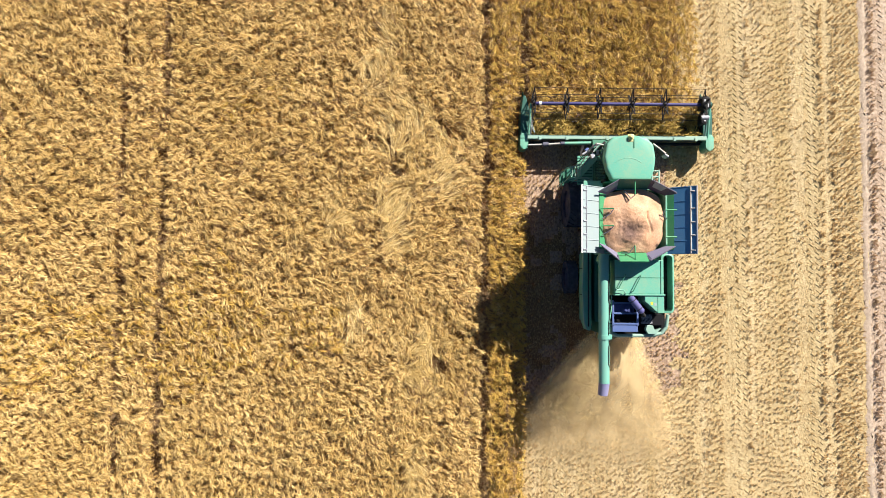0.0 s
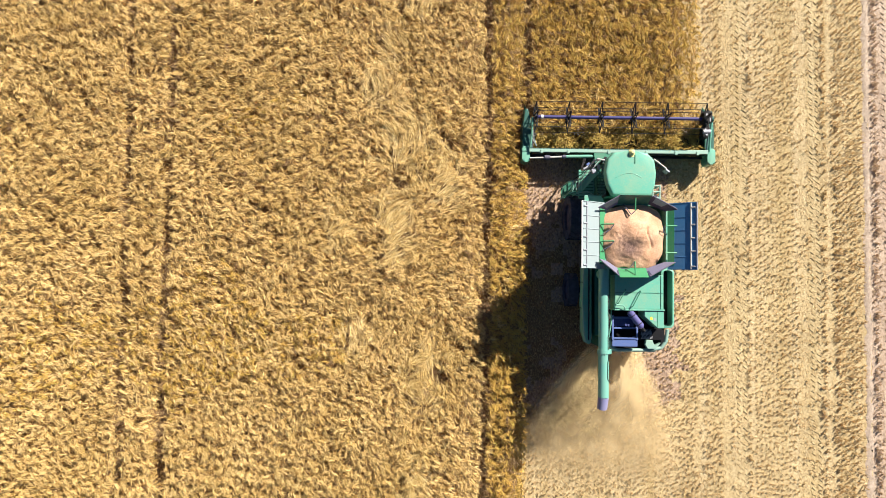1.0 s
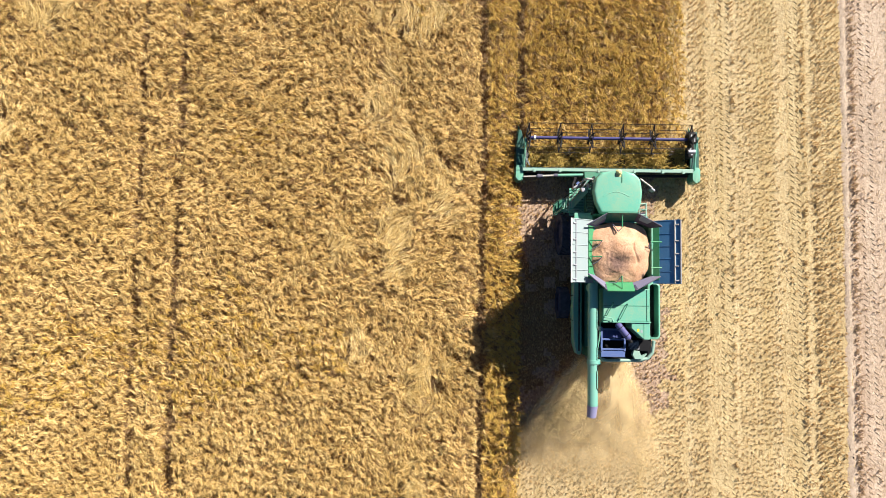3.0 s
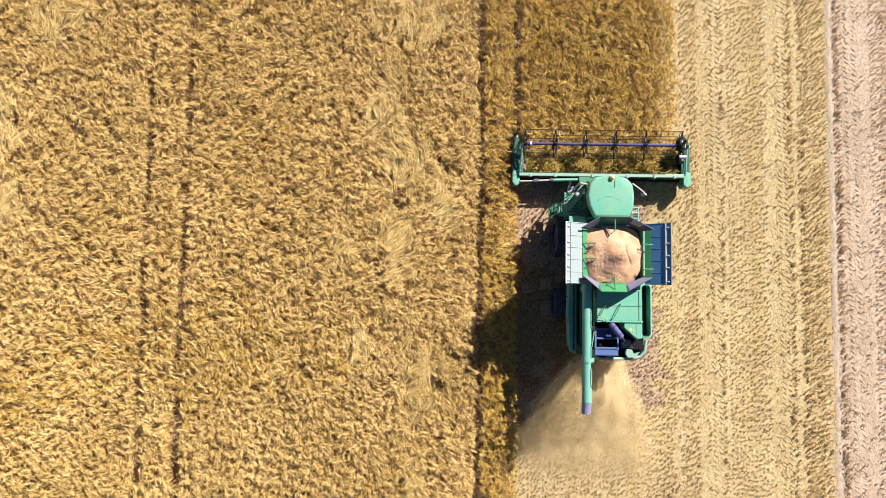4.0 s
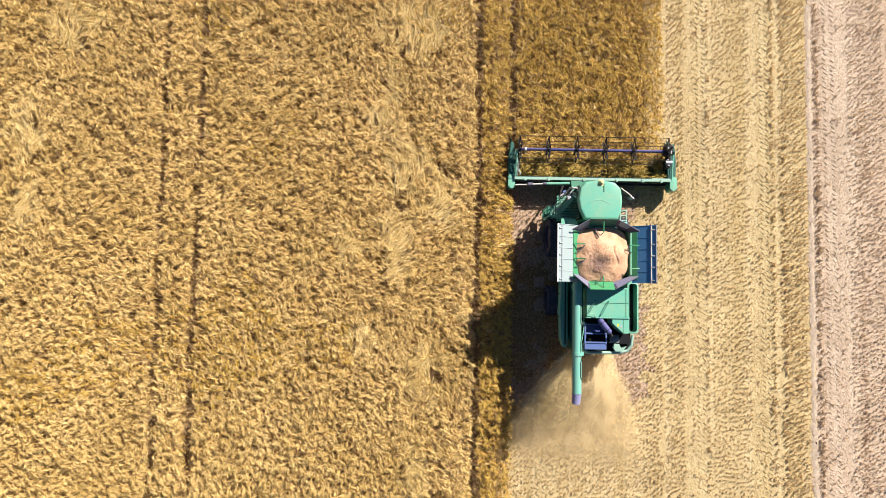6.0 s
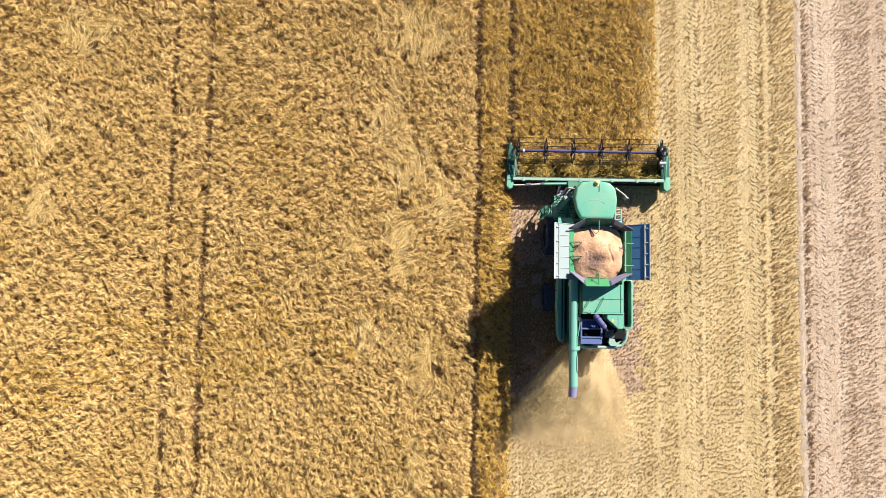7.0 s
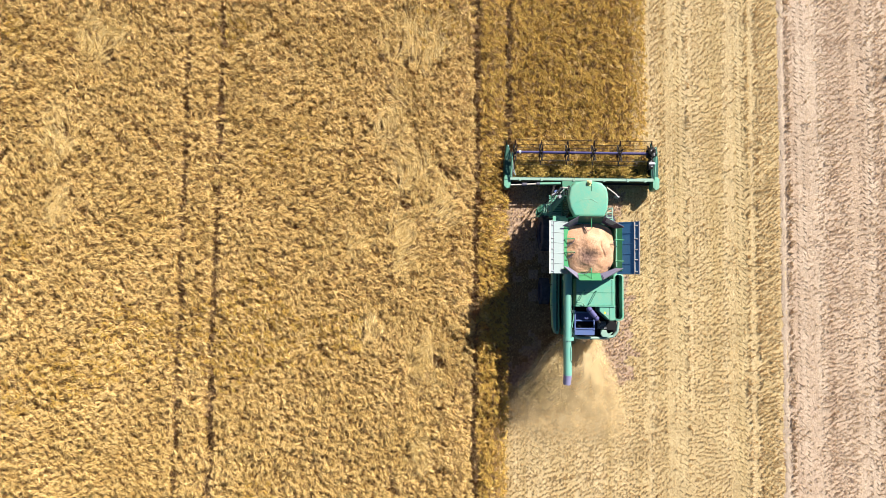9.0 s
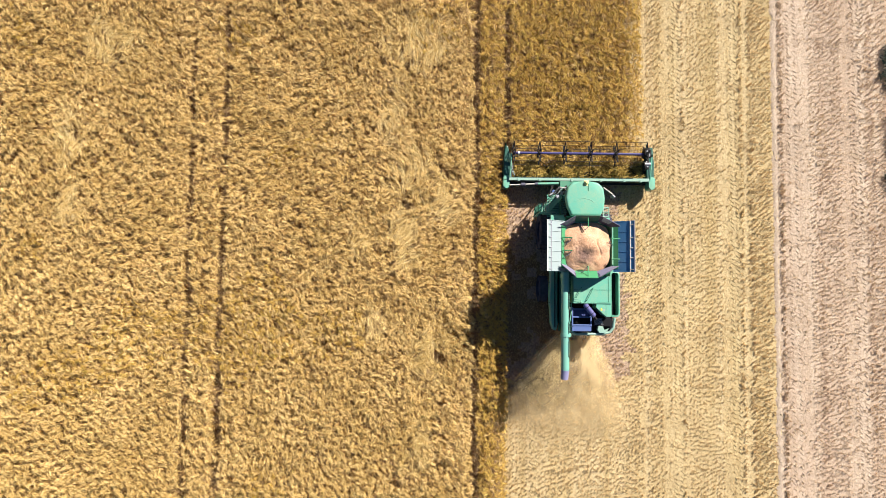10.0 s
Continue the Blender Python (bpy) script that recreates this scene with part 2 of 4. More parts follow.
def drift(x, y, size, seed=0):
    """Smooth noise from 0 to 1 over the plan."""
    c, s = math.cos(0.6 + seed), math.sin(0.6 + seed)
    u, v = (x * c - y * s) / size + seed * 17.3, (x * s + y * c) / size + seed * 41.7
    i, j = np.floor(u).astype(int), np.floor(v).astype(int)
    fu, fv = u - i, v - j
    fu, fv = fu * fu * (3 - 2 * fu), fv * fv * (3 - 2 * fv)
    g = lambda p, q: LATTICE[p % 256, q % 256]
    return (g(i, j) * (1 - fu) + g(i + 1, j) * fu) * (1 - fv) + (g(i, j + 1) * (1 - fu) + g(i + 1, j + 1) * fu) * fv


def faces_object(name, verts, per, mat, label, category, kind="stuff"):
    """One mesh of many separate faces with per corners each."""
    verts = np.ascontiguousarray(verts, dtype=np.float32).reshape(-1, 3)
    nv = len(verts)
    nf = nv // per
    me = bpy.data.meshes.new(name)
    me.vertices.add(nv)
    me.vertices.foreach_set("co", verts.ravel())
    me.loops.add(nv)
    me.loops.foreach_set("vertex_index", np.arange(nv, dtype=np.int32))
    me.polygons.add(nf)
    me.polygons.foreach_set("loop_start", np.arange(0, nv, per, dtype=np.int32))
    me.update(calc_edges=True)
    me.materials.append(mat)
    return tagged(new(name, me), label, category, "", kind)


def blades(p, way, elev, length, width, roll):
    """Kite-shaped stalks: from p along a heading and a rise, with a width across and a roll about their length."""
    d = np.stack([np.cos(way) * np.cos(elev), np.sin(way) * np.cos(elev), np.sin(elev)], 1)
    s = np.stack([-np.sin(way), np.cos(way), np.zeros_like(way)], 1)
    n = np.cross(d, s)
    a = s * np.cos(roll)[:, None] + n * np.sin(roll)[:, None]
    mid = p + d * (length * 0.45)[:, None]
    tip = p + d * length[:, None] - np.array([0, 0, 1.0]) * (length * 0.12)[:, None]
    w = a * (width * 0.5)[:, None]
    return np.stack([p, mid - w, tip, mid + w], 1)


def nodding(p, way, elev, length, width, roll, bend):
    """Ears that rise along a heading, then swing aside and nod over at the tip."""
    def going(w, e):
        return np.stack([np.cos(w) * np.cos(e), np.sin(w) * np.cos(e), np.sin(e)], 1)

    third = (length / 3)[:, None]
    m1 = p + going(way, elev) * third
    m2 = m1 + going(way + bend, elev - 0.35) * third
    tip = m2 + going(way + 2 * bend, elev - 0.9) * third
    s = np.stack([-np.sin(way + bend), np.cos(way + bend), np.zeros_like(way)], 1)
    a = s * np.cos(roll)[:, None] + np.array([0, 0, 1.0]) * np.sin(roll)[:, None]
    w = a * (width * 0.5)[:, None]
    return np.stack([p, m1 - w * 0.8, m2 - w, tip, m2 + w, m1 + w * 0.8], 1)


# ---- ground ----
EDGE, FRONT = -3.42, 5.75      # edge of the standing crop beside and ahead of the header
CUT_R = 3.05                   # right edge of the standing crop
TRAMS = (-18.52, -16.95, -4.88, -3.38)
OLD = 9.93                     # seam between the new and the older stubble

b = B()
N = 60
size = 900.0
for i in range(N + 1):
    for j in range(N + 1):
        b.verts.new((-size + 2 * size * i / N, -size + 2 * size * j / N, 0))
b.verts.ensure_lookup_table()
for i in range(N):
    for j in range(N):
        b.faces.new([b.verts[k] for k in (i * (N + 1) + j, (i + 1) * (N + 1) + j, (i + 1) * (N + 1) + j + 1, i * (N + 1) + j + 1)])
ground = part("ground", b, M_SOIL)
tagged(ground, "brown field soil strewn with straw bits", "ground", "", "structure")


# ---- the combine harvester ----
combine = hold("combine_harvester", (-0.3, 1.0, 0.0), "dusty green combine harvester with open grain tank on stubble", "combine harvester")

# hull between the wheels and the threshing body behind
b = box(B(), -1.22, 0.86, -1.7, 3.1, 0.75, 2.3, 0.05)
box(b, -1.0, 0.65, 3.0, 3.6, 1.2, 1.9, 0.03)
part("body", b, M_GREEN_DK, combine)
b = prism(B(), [(-1.62, 0.75), (-1.34, 0.75), (-1.34, -1.9), (-1.40, -2.0), (-1.52, -1.95), (-1.60, -1.7), (-1.66, -0.6)], 1.85, 2.35, 0.05)
prism(b, [(-1.46, 0.7), (-1.2, 0.7), (-1.2, -1.8), (-1.46, -1.7)], 1.0, 1.86, 0.03)
side_l = smooth(part("side_panel", b, M_GREEN, combine, "dull green side shield with rounded rear end"))
b = B()
for y in (0.15, -0.75):
    box(b, -1.665, -1.63, y - 0.012, y + 0.012, 1.9, 2.3, 0)
box(b, -1.47, -1.42, -1.85, 0.7, 2.345, 2.375, 0.01)
part("panel_edge", pipe(B(), [(-1.61, 0.72, 2.33), (-1.645, -0.6, 2.33), (-1.59, -1.68, 2.33), (-1.51, -1.93, 2.33)], 0.022, 8), M_PALE, side_l, "pale strip along the shield edge")
part("panel_seam", b, M_BLACK, side_l, "dark seam between shield panels")
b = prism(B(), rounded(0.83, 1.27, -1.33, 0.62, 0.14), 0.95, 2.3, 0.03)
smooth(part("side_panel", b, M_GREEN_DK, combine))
# air intake housing, open on top
outer, inner = rounded(0.84, 1.27, -1.34, 0.66, 0.15), rounded(0.91, 1.215, -1.27, 0.60, 0.11)
b = B()
n = len(outer)
rings = [[b.verts.new((x, y, z)) for x, y in o] for o, z in ((outer, 2.25), (outer, 2.98), (inner, 3.0), (inner, 2.35))]
for lo, hi in zip(rings, rings[1:]):
    for i in range(n):
        b.faces.new((lo[i], lo[(i + 1) % n], hi[(i + 1) % n], hi[i]))
b.faces.new(rings[3])
intake = smooth(part("air_intake", b, M_GREEN, combine, "green rim round a dark open intake duct"))
b = prism(B(), rounded(0.912, 1.213, -1.268, 0.598, 0.11), 2.36, 2.5, 0)
part("screen", b, M_BLACK, intake, "black dust screen")
b = B()
for i in range(18):
    y = -1.15 + i * 0.1
    box(b, 0.93, 1.2, y, y + 0.015, 2.5, 2.515, 0)
part("screen_slat", b, M_BLACK, intake)

# engine deck
b = box(B(), -0.89, 0.685, -0.69, 0.42, 3.05, 3.63, 0.025)
deck = part("engine_deck", b, M_GREEN, combine, "green engine cover behind the tank")
b = box(B(), -0.89, 0.685, -0.162, -0.148, 3.625, 3.642, 0.003)
box(b, 0.585, 0.60, -0.67, 0.4, 3.625, 3.645, 0.003)
part("seam", b, M_GREEN_DK, deck)
b = box(B(), -0.91, 0.725, -0.735, -0.69, 3.10, 3.66, 0.01)
part("deck_lip", b, M_GREEN, deck)
for x0, y0, x1, y1 in ((-0.81, -0.5, -0.57, -0.05), (-0.35, -0.61, -0.09, -0.1)):
    b = pipe(B(), [(x0, y0, 3.63), (x0, y0, 3.74), (x1, y1, 3.74), (x1, y1, 3.63)], 0.014, 6)
    part("grab_rail", b, M_GREEN_DK, deck, "thin green grab rail")
b = prism(B(), [(0.075, -0.74), (0.70, -0.74), (0.70, -1.30), (0.505, -1.30), (0.075, -0.92)], 2.5, 3.62, 0.02)
cover = part("rear_cover", b, M_GREEN, combine)
part("sticker", box(B(), 0.26, 0.33, -1.03, -0.94, 3.62, 3.624, 0), M_YELLOW, cover, "small yellow warning sticker")
part("sticker", box(B(), 0.38, 0.45, -1.07, -0.97, 3.62, 3.624, 0), M_GALV, cover, "small grey plate")
b = box(B(), 0.486, 0.50, -1.28, -0.75, 3.618, 3.626, 0)
part("seam", b, M_GREEN_DK, cover)
# engine bay: sunken floor, frames, radiator
BAY = Vector((-0.155, -0.01, 0.56))


def shift(bm, by):
    bmesh.ops.translate(bm, verts=bm.verts[:], vec=by)
    return bm


b = box(B(), -0.72, 1.13, -2.02, -0.70, 2.10, 2.36, 0.01)
shift(b, BAY)
part("bay_floor", b, M_DEEP_BLACK, combine, "black sunken engine bay")
b = B()
for y in (-0.98, -1.32, -1.66):
    box(b, -0.72, 0.10, y - 0.03, y + 0.03, 2.72, 2.79, 0.01)
for x in (-0.72, 0.08):
    box(b, x - 0.03, x + 0.03, -1.72, -0.9, 2.715, 2.785, 0.01)
for x in (-0.7, 0.06):
    for y in (-1.0, -1.64):
        box(b, x - 0.025, x + 0.025, y - 0.025, y + 0.025, 2.4, 2.73, 0)
shift(b, BAY)
frame_part = part("bay_frame", b, M_BLUE, combine, "blue-grey steel frame over the engine")
b = box(B(), -0.74, 0.10, -1.93, -1.70, 2.68, 2.76, 0.02)
shift(b, BAY)
part("walkway_plate", b, M_BLUE, frame_part)
b = box(B(), -0.66, 0.02, -1.28, -1.02, 2.5, 2.62, 0.03)
for i in range(6):
    x = -0.62 + i * 0.11
    box(b, x, x + 0.05, -1.27, -1.03, 2.62, 2.64, 0)
shift(b, BAY)
part("engine_block", b, M_NAVY, frame_part, "navy engine top between frame bars")
b = rod(B(), (-0.22, -0.80, 3.02), (0.13, -1.24, 3.02), 0.115, seg=20)
rod(b, (-0.22, -0.80, 3.02), (-0.255, -0.756, 3.02), 0.115, 0.07, 20)
rod(b, (0.13, -1.24, 3.02), (0.165, -1.284, 3.02), 0.115, 0.07, 20)
shift(b, BAY)
muffler = smooth(part("muffler", b, M_SHAFT, combine, "blue-grey exhaust muffler lying aslant"))
part("exhaust_pipe", shift(pipe(B(), [(0.16, -1.28, 3.02), (0.24, -1.38, 2.98), (0.26, -1.4, 2.6)], 0.05, 10), BAY), M_BLACK, muffler)
b = B()
for s in (0.2, 0.8):
    p = Vector((-0.22, -0.80, 3.02)).lerp(Vector((0.13, -1.24, 3.02)), s)
    d = Vector((0.35, -0.44, 0)).normalized() * 0.012
    rod(b, p - d, p + d, 0.121, seg=20)
shift(b, BAY)
part("clamp", b, M_BLACK, muffler)
b = box(B(), 0.22, 0.98, -1.72, -1.36, 2.34, 2.60, 0.02)
shift(b, BAY)
rad = part("radiator", b, M_DEEP_BLACK, combine, "black radiator with woven guard")
b = B()
for i in range(8):
    rod(b, (0.24 + i * 0.045, -1.36, 2.64), (0.24 + i * 0.045 + 0.08, -1.66, 2.64), 0.006, seg=5)
    rod(b, (0.24, -1.38 - i * 0.04, 2.646), (0.60, -1.38 - i * 0.04, 2.646), 0.006, seg=5)
shift(b, BAY)
part("guard_mesh", b, M_STEEL, rad)
# tail rim
b = pipe(B(), [(-0.80, -1.72, 2.60), (-0.72, -1.98, 2.55), (-0.5, -2.07, 2.52), (0.55, -2.06, 2.52), (0.95, -1.98, 2.52), (1.10, -1.78, 2.55), (1.14, -1.36, 2.6)], 0.06, 10)
box(b, -0.66, 0.80, -2.13, -2.03, 2.1, 2.47, 0.03)
shift(b, BAY)
tail = smooth(part("tail_rim", b, M_PALE, combine, "light green rounded tail rim"))
b = prism(B(), [(0.42, -1.70), (0.62, -1.72), (0.68, -1.90), (0.90, -1.80), (0.72, -2.0), (0.46, -2.0), (0.38, -1.86)], 2.5, 2.68, 0.015)
shift(b, BAY)
part("tail_bracket", b, M_PALE, tail)
b = pipe(B(), [(-0.82, -0.72, 2.95), (-0.84, -1.2, 2.98), (-0.9, -1.6, 2.95), (-0.78, -1.75, 2.7)], 0.022, 8)
shift(b, Vector((-0.1, 0, 0.36)))
part("handrail", b, M_GREEN, combine, "bent green handrail")
b = pipe(B(), [(-0.875, -0.51, 3.63), (-0.87, -0.55, 3.75), (-0.65, -0.57, 3.75), (-0.59, -0.67, 3.75), (-0.59, -0.71, 3.64)], 0.02, 8)
part("handrail", b, M_GREEN, combine)
part("lamp", box(B(), -0.99, -0.89, -1.02, -0.90, 3.2, 3.34, 0.015), M_WHITE, combine, "small white work lamp")
# straw chopper spout and spreader
b = prism(B(), [(-1.0, -1.5), (0.7, -1.5), (0.78, -2.08), (-1.08, -2.08)], 1.15, 2.2, 0.04)
chop = part("straw_chopper", b, M_GREEN_DK, combine)
for i in range(7):
    x = -0.9 + i * 0.25
    part("spreader_vane", box(B(), x - 0.01, x + 0.01, -2.25, -1.9, 1.02, 1.2, 0), M_STEEL, chop)
part("hook", rod(B(), (0.06, -2.1, 2.3), (0.06, -2.22, 2.28), 0.035), M_BLACK, combine)

# unloading auger stowed along the left
AX, AZ = -1.215, 3.46
b = rod(B(), (AX, 0.60, AZ), (AX, -3.58, AZ), 0.172, seg=28)
auger = smooth(part("unloading_auger", b, M_TUBE, combine, "long pale green unloading auger tube folded back"))
b = rod(B(), (AX, -2.03, AZ), (AX, -2.16, AZ), 0.20, seg=28)
box(b, AX + 0.13, AX + 0.25, -2.17, -2.01, AZ - 0.06, AZ + 0.07, 0.02)
smooth(part("collar", b, M_TUBE, auger, "pale bolted flange"))
for k in range(8):
    a = 2 * math.pi * k / 8
    p = Vector((AX + 0.188 * math.cos(a), -2.165, AZ + 0.188 * math.sin(a)))
    part("bolt", rod(B(), p, p - Vector((0, 0.02, 0)), 0.014, seg=6), M_STEEL, auger)
hose = [(0.12, -0.26, 0.155), (0.12, -0.94, 0.16), (0.15, -1.04, 0.14), (0.15, -1.56, 0.14), (0.12, -1.66, 0.155), (0.12, -2.08, 0.15), (0.14, -2.4, 0.135), (0.11, -2.5, 0.16), (0.11, -3.06, 0.16), (0.18, -3.16, 0.08)]
part("hydraulic_hose", pipe(B(), [(AX + x * 0.96, y * 0.97, AZ + z * 0.96) for x, y, z in hose], 0.012, 6), M_BLACK, auger, "thin dark hose along the tube")
b = rod(B(), (AX, -3.56, AZ), (AX - 0.02, -3.96, AZ - 0.08), 0.176, 0.16, seg=24)
smooth(part("spout", b, M_TIP, auger, "blue-grey rubber discharge spout"))
b = rod(B(), (AX + 0.06, 0.43, 2.9), (AX, 0.43, AZ), 0.17, seg=20)
smooth(part("elbow", b, M_GREEN, auger))

# grain tank with hinged extensions
b = B()
out = [(-1.25, 0.62), (0.79, 0.62), (0.79, 2.74), (-1.25, 2.74)]
inn = [(-1.20, 0.67), (0.74, 0.67), (0.74, 2.69), (-1.20, 2.69)]
rings = [[b.verts.new((x, y, z)) for x, y in o] for o, z in ((out, 2.3), (out, 3.7), (inn, 3.7), (inn, 2.6))]
for lo, hi in zip(rings, rings[1:]):
    for i in range(4):
        b.faces.new((lo[i], lo[(i + 1) % 4], hi[(i + 1) % 4], hi[i]))
b.faces.new(rings[3])
tank = part("grain_tank", b, M_GREEN, combine, "square green grain tank")
# Front flap: the shade on its inner face comes from the darker green.
b = plate(B(), [(-0.85, 2.74, 3.68), (0.16, 2.74, 3.68), (0.12, 2.985, 4.2), (-0.90, 2.985, 4.2)], 0.03)
part("front_extension", b, M_GREEN_DK, tank)
b = plate(B(), [(-0.86, 0.64, 3.68), (-0.90, 0.33, 4.2), (0.02, 0.33, 4.2), (0.08, 0.64, 3.68)], 0.03)
part("rear_extension", b, M_BRIGHT, tank, "sunlit green rear tank flap")
# side covers, folded out
b = plate(B(), [(-1.25, 0.61, 3.68), (-1.25, 2.77, 3.68), (-2.115, 2.77, 4.25), (-2.115, 0.61, 4.25)], -0.03)
lid_l = part("tank_cover", b, M_GALV, tank, "bright galvanised cover folded out")
# Right cover: same sheet as the left, its shade coloured in blue.
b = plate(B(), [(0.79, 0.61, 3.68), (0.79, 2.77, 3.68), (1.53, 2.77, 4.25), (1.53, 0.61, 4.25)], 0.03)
lid_r = part("tank_cover", b, M_SHADE, tank, "galvanised cover folded out, blue shade in its colour")


def on_cover(side, s, y, lift):
    """A place on a folded cover: s from hinge to rim, lift off its inner face."""
    a, c = (Vector((-1.25, 0, 3.68)), Vector((-2.115, 0, 4.25))) if side < 0 else (Vector((0.79, 0, 3.68)), Vector((1.53, 0, 4.25)))
    d = (c - a)
    nrm = Vector((-d.z * (1 if d.x > 0 else -1), 0, abs(d.x))).normalized()
    p = a + d * s + nrm * lift
    return (p.x, y, p.z)


for side, lid in ((-1, lid_l), (1, lid_r)):
    for y in (0.63, 1.03, 1.46, 1.88, 2.3, 2.75):
        b = rod(B(), on_cover(side, 0.12, y, 0.004), on_cover(side, 0.97, y, 0.004), 0.014 if side < 0 else 0.007, seg=6)
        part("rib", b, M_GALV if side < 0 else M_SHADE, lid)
    b = rod(B(), on_cover(side, 0.80, 0.63, 0.01), on_cover(side, 0.80, 2.75, 0.01), 0.02 if side < 0 else 0.024, seg=8)
    part("edge_tube", b, M_STEEL if side < 0 else M_CREAM, lid, "" if side < 0 else "pale locking tube")
    for y in (0.72, 1.2, 1.62, 2.05, 2.6):
        b = rod(B(), on_cover(side, 0.80, y, 0.01), on_cover(side, 0.94, y, 0.01), 0.026, seg=6)
        part("hinge", b, M_STEEL if side < 0 else M_CREAM, lid)
    b = rod(B(), on_cover(side, 1.0, 0.61, 0), on_cover(side, 1.0, 2.77, 0), 0.024, seg=8)
    part("rim", b, M_STEEL if side > 0 else M_WHITE, lid)
    b = plate(B(), [on_cover(side, 0.0, 0.75, 0.012), on_cover(side, 0.0, 2.6, 0.012), on_cover(side, 0.24, 2.6, 0.012), on_cover(side, 0.24, 0.75, 0.012)], 0.01)
    part("hinge_strip", b, M_BRIGHT, lid, "green strip along the hinge")
# rubber corner flaps
for tri in (
    [(-0.88, 2.96, 4.16), (-0.82, 2.74, 3.72), (-1.18, 2.52, 3.74), (-1.55, 2.56, 4.02)],
    [(0.12, 2.96, 4.16), (0.14, 2.74, 3.72), (0.70, 2.52, 3.74), (1.00, 2.54, 4.02)],
    [(-0.88, 0.36, 4.16), (-0.84, 0.62, 3.72), (-1.22, 0.86, 3.74), (-1.52, 0.92, 4.02)],
    [(0.02, 0.36, 4.16), (0.04, 0.62, 3.72), (0.68, 0.86, 3.74), (0.94, 0.86, 4.02)],
):
    fore = tri[0][1] > 2
    b = plate(B(), tri, 0.018)
    # The front right flap's shade is put in as a darker colour.
    dark = fore and tri[0][0] > 0
    flap = part("corner_flap", b, M_RIM if dark else M_SHEET, tank, "rubber corner flap, shade in its dark colour" if dark else "lavender-grey corner flap")
    t = [Vector(p) for p in tri]
    # Front: pale plate imitating the flap's reflection; rear: narrow dark edge plate.
    s0, s1 = ((0.08, 0.84) if tri[0][0] < 0 else (0.15, 0.6)) if fore else (0.03, 0.12)
    up = Vector((0, 0, 0.03))
    q = [t[0].lerp(t[3], s0) + up, t[1].lerp(t[2], s0).lerp(t[0].lerp(t[3], s0), 0.35) + up, t[1].lerp(t[2], s1).lerp(t[0].lerp(t[3], s1), 0.35) + up, t[0].lerp(t[3], s1) + up]
    part("flap_tone", plate(B(), q, 0.012), M_GALV if fore else M_RIM, flap)
    b = rod(B(), t[0].lerp(t[3], 0.05) + Vector((0, 0, 0.03)), t[0].lerp(t[3], 0.95) + Vector((0, 0, 0.03)), 0.02, seg=8)
    part("flap_rod", b, M_FLAP, flap)
# inside struts
for pts in (
    [(-1.42, 2.05, 3.86), (-1.02, 2.05, 3.98), (-1.12, 1.88, 3.92), (-1.38, 1.72, 3.85)],
    [(-1.42, 1.50, 3.86), (-1.02, 1.50, 3.98), (-1.14, 1.34, 3.92), (-1.38, 1.20, 3.85)],
    [(1.0, 2.02, 3.95), (0.62, 2.02, 3.98), (0.55, 1.88, 3.96), (0.70, 1.72, 3.8)],
    [(1.0, 1.15, 3.95), (0.62, 1.15, 3.98)],
    [(-0.38, 2.92, 4.12), (-0.38, 2.48, 4.10), (-0.50, 2.36, 4.06), (-0.68, 2.70, 3.8)],
    [(-0.38, 0.42, 4.12), (-0.38, 0.86, 4.06), (-0.55, 0.62, 4.0), (-0.80, 0.62, 3.95)],
):
    b = pipe(B(), pts[:2], 0.022, 8)
    strut = part("strut", b, M_BRIGHT, tank, "green tank strut")
    # thin dark rods bent in a V from the strut's end
    if len(pts) > 2:
        part("dark_rod", pipe(B(), pts[1:], 0.014, 6), M_FLAP, strut)

# cab
b = prism(B(), [(-1.1, 4.3), (0.3, 4.3), (0.38, 3.9), (0.3, 3.02), (-1.1, 3.02), (-1.18, 3.9)], 1.75, 2.1, 0.03)
cab = part("cab", b, M_GREEN_DK, combine)
b = plate(B(), [(-1.06, 4.22, 2.08), (0.26, 4.22, 2.08), (0.24, 4.34, 3.30), (-1.04, 4.34, 3.30)], 0.01)
part("windscreen", b, M_GLASS, cab)
for x, s in ((-1.13, 1), (0.33, -1)):
    b = plate(B(), [(x, 3.1, 2.08), (x, 4.18, 2.08), (x, 4.3, 3.30), (x, 3.06, 3.30)], 0.01 * s)
    part("side_window", b, M_GLASS, cab)
    for y in (3.06, 4.22):
        part("pillar", rod(B(), (x, y, 2.05), (x, y + (0.1 if y > 4 else 0), 3.3), 0.045, seg=8), M_BLACK, cab)
part("rear_wall", box(B(), -1.12, 0.32, 2.99, 3.03, 2.08, 3.30, 0), M_GREEN_DK, cab)
b = box(B(), -0.65, -0.15, 3.3, 3.8, 2.1, 2.6, 0.06)
box(b, -0.65, -0.15, 3.22, 3.36, 2.5, 3.15, 0.06)
part("seat", b, M_BLACK, cab)
ROOF = [(x + 0.06, y * 1.01) for x, y in [(-0.98, 4.44), (-0.55, 4.50), (-0.25, 4.50), (0.16, 4.44), (0.40, 4.20), (0.465, 3.75), (0.42, 3.35), (0.28, 2.98), (-1.02, 2.98), (-1.20, 3.35), (-1.275, 3.75), (-1.20, 4.20)]]
b = prism(B(), ROOF, 3.24, 3.52, 0.10, 0.97, 5)
roof = smooth(part("cab_roof", b, M_GREEN, combine, "smooth domed green cab roof"), 30)
b = pipe(B(), [(-0.85 + i * 0.11, 3.62 + 0.16 * math.sin(math.pi * i / 8), 3.517) for i in range(9)], 0.012, 8)
